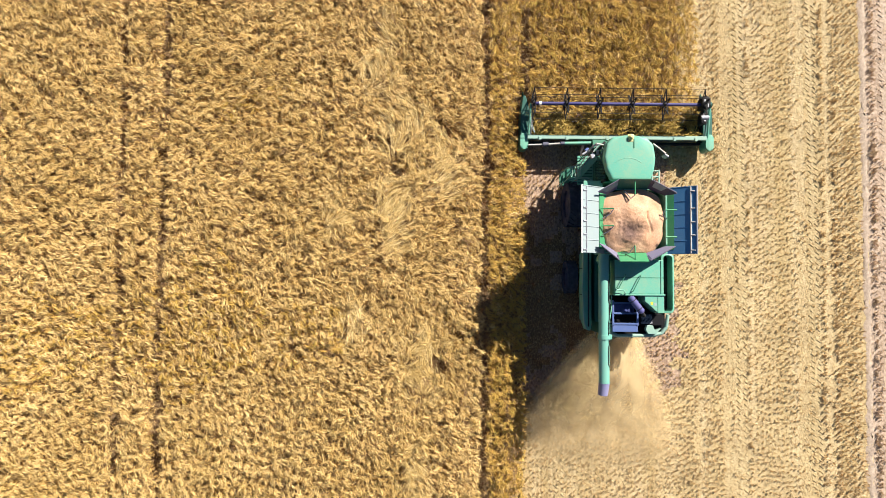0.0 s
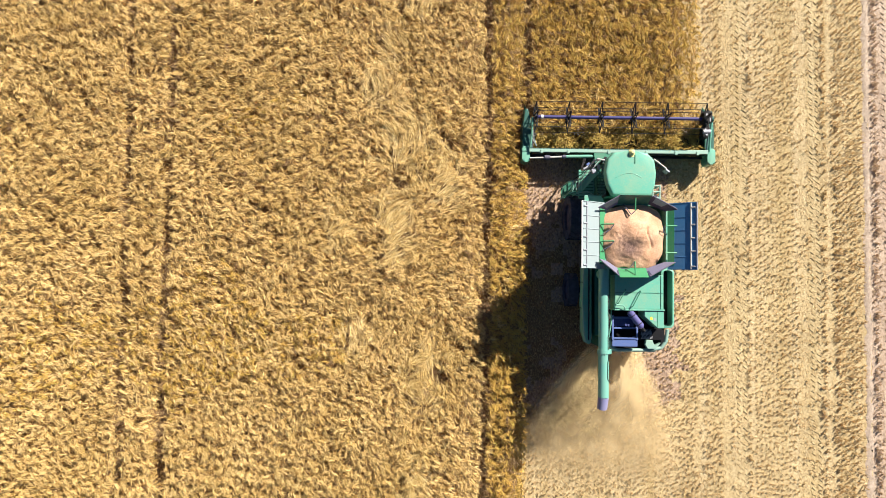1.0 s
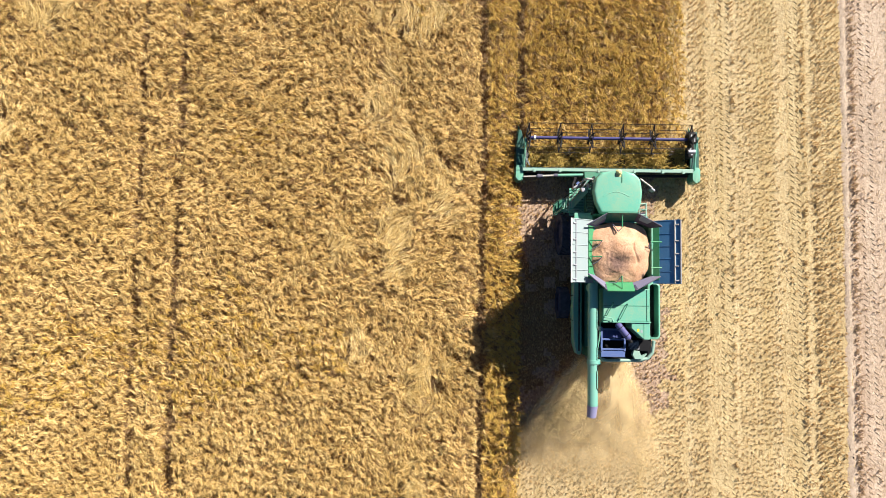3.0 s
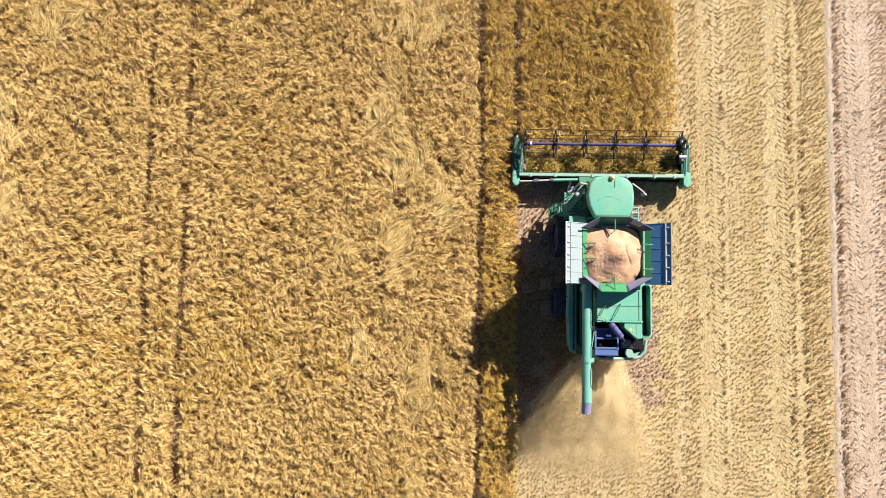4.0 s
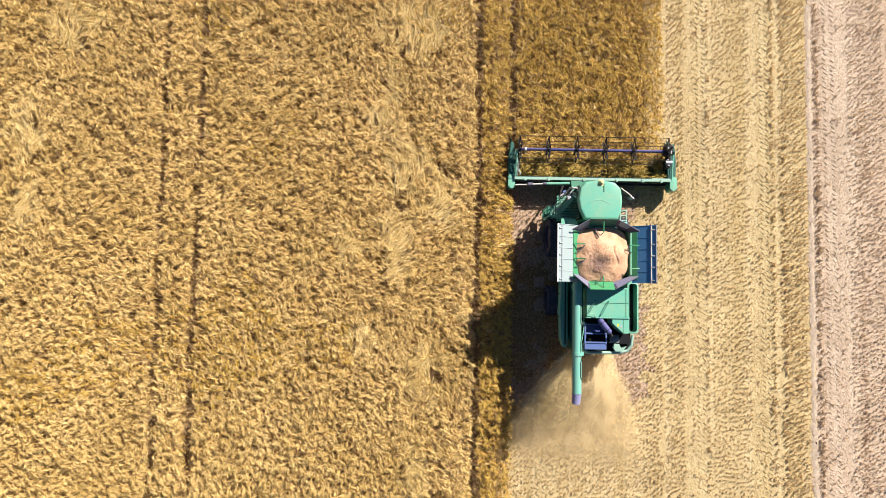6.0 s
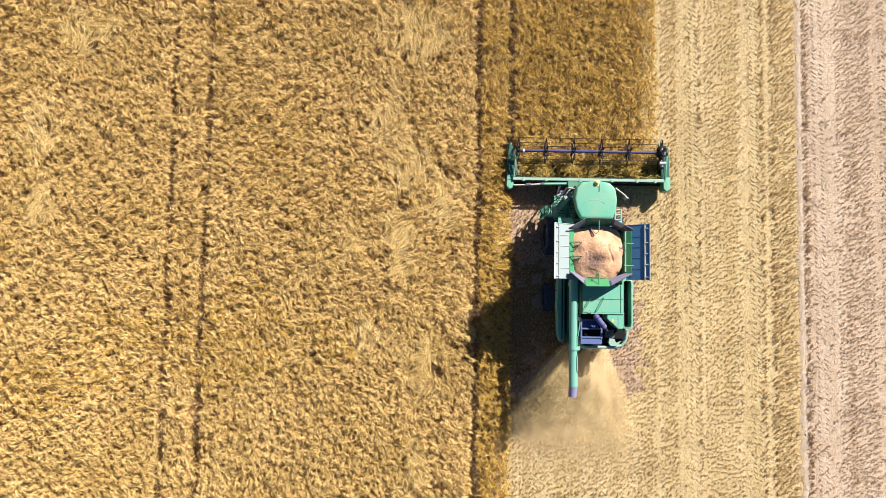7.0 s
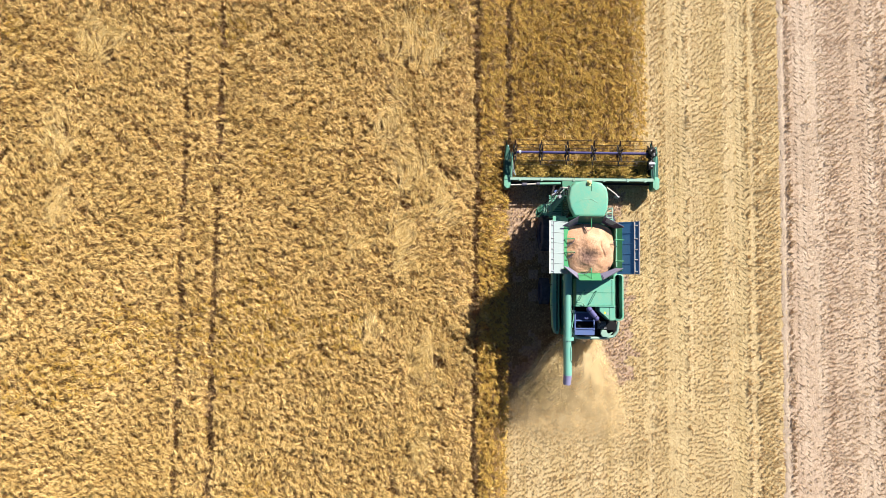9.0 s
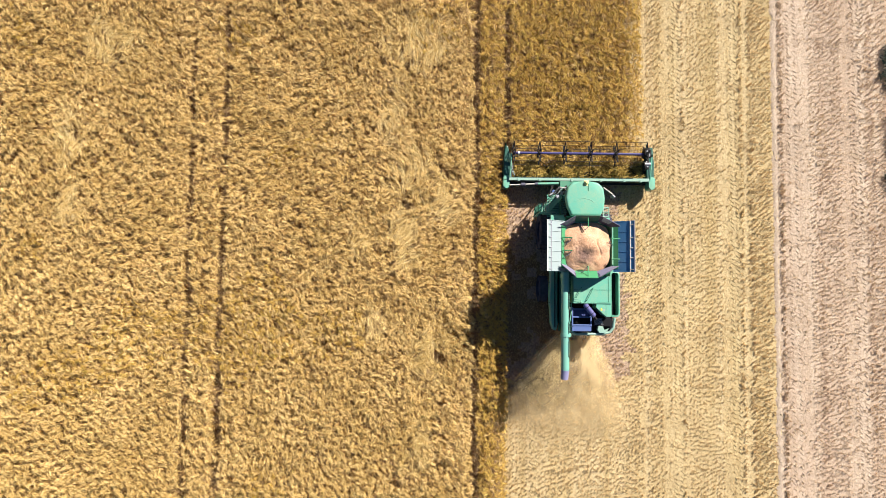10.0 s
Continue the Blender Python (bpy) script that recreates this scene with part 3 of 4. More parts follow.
part("roof_crease", b, M_GREEN, roof)
b = box(B(), -0.245, -0.20, 4.1, 4.40, 3.51, 3.532, 0.008)
part("roof_groove", b, M_GREEN_DK, roof)
b = rod(B(), (-0.32, 4.46, 3.5), (-0.32, 4.46, 3.60), 0.10, 0.085, 18)
rod(b, (-0.32, 4.46, 3.60), (-0.32, 4.46, 3.64), 0.085, 0.04, 18)
beacon = smooth(part("beacon", b, M_AMBER, roof, "amber beacon lamp"))
part("beacon_base", box(B(), -0.42, -0.22, 4.31, 4.56, 3.44, 3.53, 0.015), M_AMBER, beacon)
for x in (-0.85, -0.65, -0.1, 0.08):
    part("work_light", rod(B(), (x, 4.36, 3.25), (x, 4.42, 3.24), 0.06, seg=14), M_WHITE, roof)
# mirrors and their arms
b = pipe(B(), [(0.46, 4.28, 3.38), (0.66, 4.14, 3.36), (0.90, 3.98, 3.3)], 0.028, 10)
arm = part("mirror_arm", b, M_CREAM, combine, "pale mirror arm")
part("mirror", box(B(), 0, 0.16, 0, 0.06, 0, 0.34, 0.02, pose(0.95, 3.92, 3.12, 0, 0, -35)), M_STEEL, arm)
b = pipe(B(), [(-1.16, 4.24, 3.3), (-1.40, 4.28, 3.3), (-1.62, 4.10, 3.0)], 0.028, 10)
arm = part("mirror_arm", b, M_CREAM, combine)
part("mirror", box(B(), 0, 0.30, 0, 0.07, 0, 0.36, 0.025, pose(-1.68, 4.05, 2.85, 0, 0, 30)), M_STEEL, arm)
part("work_light", box(B(), 0, 0.14, 0, 0.16, 0, 0.14, 0.025, pose(-1.46, 3.92, 3.0, 0, 0, 20)), M_STEEL, arm)
b = pipe(B(), [(-1.22, 4.3, 2.9), (-1.36, 4.36, 2.7), (-1.5, 4.1, 2.2), (-1.72, 3.6, 1.75)], 0.02, 8)
part("handrail", b, M_STEEL, combine, "pale bent handrail")
# platform, rails and ladder on the left
b = box(B(), -1.72, -1.16, 3.12, 4.15, 1.86, 1.92, 0.01)
plat = part("platform", b, M_GREEN, combine)
for i in range(9):
    part("tread_bar", box(B(), -1.70, -1.2, 3.17 + i * 0.11, 3.20 + i * 0.11, 1.92, 1.94, 0), M_GREEN_DK, plat)
b = plate(B(), [(-1.24, 4.15, 2.5), (-1.80, 3.42, 2.0), (-1.66, 3.30, 2.0), (-1.16, 3.92, 2.5)], 0.03)
part("steps_guard", b, M_GREEN, plat, "slanting green guard by the steps")
b = B()
for x in (-2.08, -1.80):
    pipe(b, [(x, 3.28, 0.45), (x, 3.30, 1.9), (x, 3.36, 2.55)], 0.022, 8)
    pipe(b, [(x, 3.72, 0.45), (x, 3.72, 1.9), (x, 3.62, 2.55)], 0.022, 8)
ladder = part("ladder", b, M_GREEN, combine, "green boarding ladder with rails")
for i in range(5):
    z = 0.5 + i * 0.33
    part("rung", box(B(), -2.09, -1.78, 3.30, 3.70, z, z + 0.03, 0.005), M_GREEN_DK, ladder)
for z in (1.9, 2.2, 2.5):
    part("rail", pipe(B(), [(-2.08, 3.3, z), (-1.30, 3.14, z), (-1.2, 3.14, z)], 0.018, 6), M_GREEN, ladder)
part("rail", pipe(B(), [(-2.08, 3.68, 2.5), (-2.08, 3.3, 2.5)], 0.018, 6), M_GREEN, ladder)
# hoses and rails beside the cab steps
for k, (p, q, r) in enumerate((
    ((-1.98, 3.74, 2.30), (-1.62, 3.98, 2.62), (-1.26, 4.30, 2.75)),
    ((-2.02, 3.62, 2.36), (-1.66, 3.86, 2.55), (-1.24, 4.20, 2.70)),
    ((-1.78, 3.50, 2.20), (-1.52, 3.92, 2.72), (-1.18, 4.36, 2.60)),
    ((-1.70, 3.98, 2.34), (-1.46, 4.18, 2.66), (-1.30, 4.06, 2.80)),
    ((-1.90, 3.26, 2.30), (-1.52, 3.30, 2.40), (-1.30, 3.22, 2.30)),
)):
    part("hydraulic_hose", pipe(B(), [p, q, r], 0.017, 6), (M_BLACK, M_PALE, M_STEEL)[k % 3], plat)
for x in (-2.04, -1.95, -1.86, -1.77):
    part("rail", pipe(B(), [(x, 3.32, 2.58), (x, 3.66, 2.58)], 0.014, 6), M_PALE, ladder)
part("work_light", box(B(), 0, 0.13, 0, 0.10, 0, 0.10, 0.02, pose(-1.62, 4.16, 2.9, 0, 0, 35)), M_BLUE, plat, "small blue-grey work light")
part("marker_plate", box(B(), -1.26, -1.17, 4.02, 4.20, 2.70, 2.73, 0.01), M_CREAM, plat, "small pale marker plate")
# right-hand service rails
b = B()
for y in (2.86, 3.06, 3.26, 3.46):
    pipe(b, [(0.58, y, 1.9), (0.58, y, 2.9), (0.82, y, 2.9), (0.82, y, 1.9)], 0.024, 6)
pipe(b, [(0.58, 2.86, 2.9), (0.58, 3.5, 2.9)], 0.026, 6)
pipe(b, [(0.82, 2.86, 2.9), (0.82, 3.5, 2.9)], 0.026, 6)
part("service_rail", b, M_PALE, combine, "row of pale hoops beside the cab")
part("front_fender", box(B(), -1.75, -1.1, 2.72, 3.1, 2.9, 2.95, 0.02), M_GREEN, combine)
part("front_fender", box(B(), 0.4, 0.86, 2.72, 3.0, 2.9, 2.95, 0.02), M_GREEN, combine)
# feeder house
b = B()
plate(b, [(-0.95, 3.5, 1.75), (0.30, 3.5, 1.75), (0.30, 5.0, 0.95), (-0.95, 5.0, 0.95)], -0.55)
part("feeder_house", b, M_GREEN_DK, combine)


def wheel(cx, cy, r, w, lugs):
    inner = r * 0.58
    tyre_bm = B()
    prof = [(-w / 2 * 0.8, inner), (-w / 2, r * 0.8), (-w / 2 * 0.86, r * 0.95), (0, r * 0.97), (w / 2 * 0.86, r * 0.95), (w / 2, r * 0.8), (w / 2 * 0.8, inner)]
    seg = 36
    rings = [[tyre_bm.verts.new((cx + a, cy + q * math.cos(2 * math.pi * k / seg), r + q * math.sin(2 * math.pi * k / seg))) for k in range(seg)] for a, q in prof]
    for lo, hi in zip(rings, rings[1:] + rings[:1]):
        for k in range(seg):
            tyre_bm.faces.new((lo[k], lo[(k + 1) % seg], hi[(k + 1) % seg], hi[k]))
    w_ob = part("wheel", rod(B(), (cx - w * 0.28, cy, r), (cx + w * 0.28, cy, r), inner * 1.0, seg=28), M_RIM, combine, "dark blue dusty field wheel")
    smooth(part("tyre", tyre_bm, M_RUBBER, w_ob, "black lugged rubber tyre"), 50)
    lb = B()
    for k in range(lugs):
        a = 2 * math.pi * k / lugs
        for s in (-1, 1):
            aa = a + (math.pi / lugs if s > 0 else 0)
            m = Matrix.Translation((cx, cy, r)) @ Matrix.Rotation(aa, 4, "X") @ Matrix.Translation((s * w * 0.24, 0, r * 0.955)) @ Matrix.Rotation(s * 0.7, 4, "Z")
            box(lb, 0, w * 0.5, 0, 0.05, 0, r * 0.075, 0, m)
    part("tread_lug", lb, M_RUBBER, w_ob)
    hub = rod(B(), (cx - w * 0.34, cy, r), (cx + w * 0.34, cy, r), inner * 0.38, seg=16)
    part("hub", hub, M_RIM, w_ob)


wheel(-1.66, 2.55, 0.86, 0.62, 22)
wheel(1.10, 2.55, 0.86, 0.62, 22)
wheel(-1.72, -0.15, 0.62, 0.42, 20)
wheel(1.02, -0.15, 0.62, 0.42, 20)
part("axle", rod(B(), (-1.5, 2.55, 0.86), (1.0, 2.55, 0.86), 0.14), M_BLACK, combine)
part("axle", rod(B(), (-1.6, -0.15, 0.62), (0.95, -0.15, 0.62), 0.1), M_BLACK, combine)

# ---- the cutting header in front ----
header = hold("grain_header", (0.0, 5.3, 0.0), "wide green cutting header with pickup reel in the crop", "combine header")
b = plate(B(), [(-3.36, 5.02, 0.95), (3.30, 5.02, 0.95), (3.30, 5.12, 0.2), (-3.36, 5.12, 0.2)], 0.03)
part("back_sheet", b, M_GREEN_DK, header)
b = plate(B(), [(-3.36, 5.10, 0.16), (3.30, 5.10, 0.16), (3.30, 5.95, 0.10), (-3.36, 5.95, 0.10)], 0.02)
part("trough_floor", b, M_STEEL, header)
b = box(B(), -3.36, 3.30, 4.96, 5.11, 0.90, 1.0, 0.02)
beam = part("top_beam", b, M_PALE, header, "pale grey-green rear beam")
for x in (-2.9, -1.9, -0.4, 1.0, 2.1, 2.9):
    part("bracket", box(B(), x - 0.05, x + 0.05, 4.92, 5.04, 0.93, 1.03, 0.01), M_PALE, beam)
b = box(B(), -3.3, 3.25, 4.86, 4.95, 0.45, 0.58, 0.02)
part("lower_beam", b, M_BLACK, header)
for x in (-2.6, -1.2, 0.9, 2.6):
    part("skid", box(B(), x - 0.12, x + 0.12, 5.15, 5.8, 0.0, 0.14, 0.03), M_STEEL, header)
b = rod(B(), (-3.3, 5.45, 0.50), (3.25, 5.45, 0.50), 0.16, seg=20)
feed = smooth(part("feed_auger", b, M_BLACK, header))
b = B()
for side in (-1, 1):
    steps = 150
    prev = None
    for i in range(steps + 1):
        x = side * (0.55 + 2.7 * i / steps)
        a = side * 2 * math.pi * 5.5 * i / steps
        p0 = b.verts.new((x, 5.45 + 0.16 * math.cos(a), 0.5 + 0.16 * math.sin(a)))
        p1 = b.verts.new((x, 5.45 + 0.29 * math.cos(a), 0.5 + 0.29 * math.sin(a)))
        if prev:
            b.faces.new((prev[0], prev[1], p1, p0))
        prev = (p0, p1)
part("auger_flight", b, M_BLACK, feed)
b = box(B(), -3.34, 3.28, 5.92, 6.0, 0.08, 0.12, 0.005)
knife = part("cutter_bar", b, M_STEEL, header)
b = B()
for i in range(87):
    x = -3.28 + i * 0.0762
    rod(b, (x, 5.98, 0.1), (x, 6.1, 0.1), 0.012, 0.003, 5)
tagged(part("knife_guard", b, M_STEEL, knife), kind="stuff")
# end shields
for s, x in ((-1, -3.45), (1, 3.47)):
    a, c = (x - 0.15, x + 0.25) if s < 0 else (x - 0.25, x + 0.10)
    o = [(x - 0.06, 6.62), (x + 0.04, 6.62), (c, 5.85), (c, 4.98), (a, 4.98), (a, 5.9)]
    sh = part("end_shield", prism(B(), o, 0.12, 0.86, 0.03), M_TEAL, header, "dark green crop divider")
    part("divider_nose", rod(B(), (x, 6.5, 0.35), (x - 0.02 * s, 6.95, 0.12), 0.10, 0.02, 12), M_TEAL, sh)
    o = rounded(x - 0.16, x + 0.13, 4.60, 5.20, 0.1)
    smooth(part("shield_cap", prism(B(), o, 0.30, 0.90, 0.05, 1.0, 3), M_GREEN, sh, "rounded light green end cap"), 45)
    part("reel_arm", pipe(B(), [(x - 0.12 * s, 5.05, 0.95), (x - 0.16 * s, 5.7, 1.15), (x - 0.16 * s, 6.2, 1.28)], 0.04, 8), M_GREEN, sh)
    part("reel_ram", pipe(B(), [(x - 0.22 * s, 5.1, 0.9), (x - 0.22 * s, 5.75, 1.12)], 0.022, 8), M_STEEL, sh)
# reel
RY, RZ, RR = 6.20, 1.30, 0.56
b = rod(B(), (-3.22, RY, RZ), (3.05, RY, RZ), 0.062, seg=16)
reel = smooth(part("reel", b, M_REEL, header, "dark violet-blue reel shaft"))
part("clamp_ring", rod(B(), (-2.98, RY, RZ), (-2.9, RY, RZ), 0.08, seg=14), M_WHITE, reel)
BATS = 6
for k in range(BATS):
    a = radians(22 + 360 * k / BATS)
    y, z = RY + RR * math.cos(a), RZ + RR * math.sin(a)
    part("reel_bat", rod(B(), (-3.2, y, z), (3.08, y, z), 0.011, seg=8), M_BLACK, reel)
    b = B()
    for i in range(42):
        x = -3.15 + i * 0.15
        rod(b, (x, y, z), (x + 0.01, y - 0.06, z - 0.24), 0.006, 0.004, 4, False)
    tagged(part("tine_row", b, M_BLACK, reel), kind="stuff")
for x in (-3.18, -1.98, -0.78, 0.42, 1.62, 3.05):
    part("spider_hub", rod(B(), (x - 0.03, RY, RZ), (x + 0.03, RY, RZ), 0.11, seg=14), M_BLACK, reel)
    for k in range(BATS):
        a = radians(22 + 360 * k / BATS)
        e = Vector((x, RY + RR * math.cos(a), RZ + RR * math.sin(a)))
        for off in (-0.07, 0.07):
            part("spider_arm", rod(B(), (x + off, RY + 0.08 * math.cos(a), RZ + 0.08 * math.sin(a)), e, 0.022, seg=6), M_BLACK, reel)
# reel drive on the right
b = prism(B(), rounded(2.92, 3.24, 5.98, 6.50, 0.14), 1.10, 1.52, 0.09, 0.9, 3)
drive = smooth(part("reel_drive", b, M_BLACK, header, "black rounded reel drive cover"))
part("drive_hub", rod(B(), (3.20, RY, RZ), (3.34, RY, RZ), 0.11, seg=14), M_TEAL, drive)
part("drive_guard", box(B(), 3.00, 3.22, 5.52, 5.96, 0.85, 1.25, 0.06), M_BLACK, drive)
for x, y, z, w, d in ((3.02, 6.30, 1.50, 0.05, 0.10), (3.14, 6.12, 1.50, 0.04, 0.14), (3.08, 5.82, 1.25, 0.05, 0.12), (3.12, 5.62, 1.25, 0.07, 0.05)):
    part("drive_fitting", box(B(), x - w / 2, x + w / 2, y - d / 2, y + d / 2, z - 0.02, z + 0.03, 0.01), M_STEEL, drive, "small bare-metal fitting")
part("drive_motor", rod(B(), (3.0, 5.75, 1.2), (3.28, 5.75, 1.2), 0.09, seg=14), M_STEEL, drive)
part("cable", pipe(B(), [(3.30, 5.1, 0.95), (3.36, 5.6, 1.1), (3.34, 6.0, 1.25), (3.30, 6.5, 1.2)], 0.018, 6), M_GREEN, drive)
for z, y0, y1 in ((1.0, 5.2, 5.75), (1.04, 5.15, 5.5)):
    part("hose", pipe(B(), [(-3.1, y0, z), (-3.2, (y0 + y1) / 2, z + 0.05), (-3.28, y1, z)], 0.016, 6), M_GALV, header)
# drive shaft along the back
b = rod(B(), (-3.32, 4.74, 0.92), (-2.75, 4.76, 0.93), 0.03, seg=10)
rod(b, (-2.6, 4.77, 0.93), (-2.1, 4.80, 0.94), 0.038, seg=10)
shaft = part("drive_shaft", b, M_CREAM, header, "pale jointed drive shaft")
part("joint", rod(B(), (-2.78, 4.76, 0.93), (-2.58, 4.77, 0.93), 0.085, seg=12), M_FLAP, shaft)
part("joint", rod(B(), (-2.12, 4.80, 0.94), (-1.98, 4.805, 0.94), 0.07, seg=12), M_FLAP, shaft)
part("guard_tube", rod(B(), (-2.0, 4.805, 0.94), (-1.0, 4.83, 0.95), 0.06, seg=14), M_GREEN, shaft)
for k in range(3):
    b = pipe(B(), [(-1.2 - 0.05 * k, 4.9, 0.9), (-1.3 - 0.03 * k, 4.6, 1.0), (-1.42 - 0.02 * k, 4.4, 1.2), (-1.45 - 0.03 * k, 4.2, 1.5), (-1.3, 4.0, 1.8)], 0.014, 6)
    part("hydraulic_hose", b, M_BLACK, header)

# ---- grain heaped in the tank ----
b = B()
seg, rad_n = 96, 36
cxg, cyg = -0.36, 1.66
rings = []
for i in range(1, rad_n + 1):
    row = []
    for k in range(seg):
        a = 2 * math.pi * k / seg
        ca, sa = math.cos(a), math.sin(a)
        edge = 1.0 / max((abs(ca) ** 4 + abs(sa) ** 4) ** 0.25, 1e-6)
        edge *= 1.0 + 0.02 * math.sin(5 * a + 1) + 0.015 * math.sin(11 * a)
        q = i / rad_n
        x, y = cxg + 1.02 * edge * q * ca * 0.965, cyg + 1.02 * edge * q * sa
        row.append(b.verts.new((x, y, 0)))
    rings.append(row)
top = b.verts.new((cxg, cyg, 0))
for k in range(seg):
    b.faces.new((top, rings[0][k], rings[0][(k + 1) % seg]))
for lo, hi in zip(rings, rings[1:]):
    for k in range(seg):
        b.faces.new((lo[k], hi[k], hi[(k + 1) % seg], lo[(k + 1) % seg]))
for v in b.verts:
    x, y = v.co.x, v.co.y
    r = math.hypot(x - cxg, y - cyg)
    z = 4.02 - 0.26 * r ** 2
    # a fresh cone from the filling spout, with a slipped hollow on its lower side
    z += 0.11 * math.exp(-((x + 0.18) ** 2 + (y - 1.78) ** 2) / 0.14)
    z -= 0.05 * math.exp(-((x + 0.50) ** 2 / 0.10 + (y - 1.34) ** 2 / 0.04))
    z += 0.06 * noise.noise(Vector((x * 2.6, y * 2.6, 3))) + (0.010 + 0.012 * (x + y < 1.0)) * noise.noise(Vector((x * 13, y * 13, 1)))
    z -= 0.05 * math.exp(-((x - 0.12 - 0.1 * math.sin(y * 6)) ** 2) / 0.0012) * (1 if 1.3 < y < 1.95 else 0)
    v.co.z = z
skirt = [b.verts.new((v.co.x, v.co.y, 3.4)) for v in rings[-1]]
for k in range(seg):
    b.faces.new((rings[-1][k], skirt[k], skirt[(k + 1) % seg], rings[-1][(k + 1) % seg]))
b.faces.new(skirt[::-1])
heap = smooth(part("grain_heap", b, M_GRAIN), 60)
tagged(heap, "heaped tan threshed grain filling the open tank", "grain", "", "stuff")


# ---- standing crop, stubble, straw and chaff ----
X0, X1, Y0, Y1 = -29.3, 16.6, -11.3, 15.4
# flattened patches: x, y, half widths, heading of the laid straw in degrees
LODGED = [(-7.8, 11.4, 1.3, 1.3, 95), (-8.6, 9.1, 0.6, 1.2, 80), (-9.1, 7.3, 0.7, 0.8, 70), (-7.9, 5.5, 0.95, 1.5, 100),
          (-6.6, 3.8, 0.7, 1.1, 75), (-8.4, 2.0, 0.8, 1.4, 85), (-10.7, 2.0, 0.4, 1.0, 60), (-7.2, -3.8, 0.8, 1.3, 70),
          (-9.8, -2.2, 0.5, 0.7, 100), (-7.4, -7.8, 0.8, 1.0, 92), (-22.5, 11.4, 1.2, 1.1, 60), (-24.5, 7.0, 0.7, 1.6, 85), (-24.5, 3.4, 0.6, 0.9, 70)]


def standing(x, y):
    pushed = (x > EDGE - 0.36) & (x < EDGE + 0.3) & (y > 4.35) & (y < 6.95)     # bent aside by the divider
    return ((x < EDGE) | ((x < CUT_R) & (y > FRONT))) & ((x < EDGE + 0.4) | (y > FRONT)) & ~pushed


def lodge(x, y):
    """How far the crop is laid flat, 0 to 1, and its heading."""
    amount, way = np.zeros_like(x), np.zeros_like(x)
    for cx, cy, rx, ry, h in LODGED:
        wob = 0.65 * (drift(x, y, 0.8, 3) - 0.5) + 0.6 * (drift(x, y, 0.3, 4) - 0.5)
        m = np.clip(1.6 - 1.25 * np.hypot((x - cx) / rx, (y - cy) / ry) + 1.5 * wob, 0, 1)
        way = np.where(m > amount, radians(h), way)
        amount = np.maximum(amount, m)
    return amount, way


def tram(x, y):
    """1 in the wheel lines through the crop."""
    m = np.zeros_like(x)
    for i, t in enumerate(TRAMS):
        here = (y > FRONT) if i == 3 else (y > -99)
        c = t + 0.14 * (drift(x * 0, y, 2.2, 5 + i) - 0.5)
        half = (0.10 if i < 1 else 0.13) + 0.10 * drift(x * 0, y, 0.7, 9 + i)
        m = np.maximum(m, np.clip((half - np.abs(x - c)) / 0.05, 0, 1) * (drift(x, y, 0.5, 14) > (0.2 if i < 2 else 0.08)) * here)
    return m


def scatter(per_m2, x0=X0, x1=X1, y0=Y0, y1=Y1):
    n = int(per_m2 * (x1 - x0) * (y1 - y0))
    return rng.uniform(x0, x1, n), rng.uniform(y0, y1, n)


def clumps(x, y):
    """Tufts a hand or two wide, with gaps between them."""
    return 0.66 * drift(x, y, 0.145, 6) + 0.26 * drift(x, y, 0.085, 8) + 0.08 * drift(x, y, 0.5, 1)


def canopy(x, y):
    return 0.28 + 0.82 * clumps(x, y) + 0.10 * (drift(x, y, 1.6, 2) - 0.5)


def torn(x, y, lo):
    """Holes down to the soil beside the laid straw."""
    return (lo > 0.05) & (drift(x, y, 0.30, 23) > 0.80 - 0.10 * drift(x, y, 1.0, 24))


def keep_crop(x, y, gap):
    lo, _ = lodge(x, y)
    return standing(x, y) & ~torn(x, y, lo) & (clumps(x, y) + rng.normal(0, 0.03, len(x)) > gap) & (rng.random(len(x)) > tram(x, y) * 0.97) & (rng.random(len(x)) > lo * 0.8)


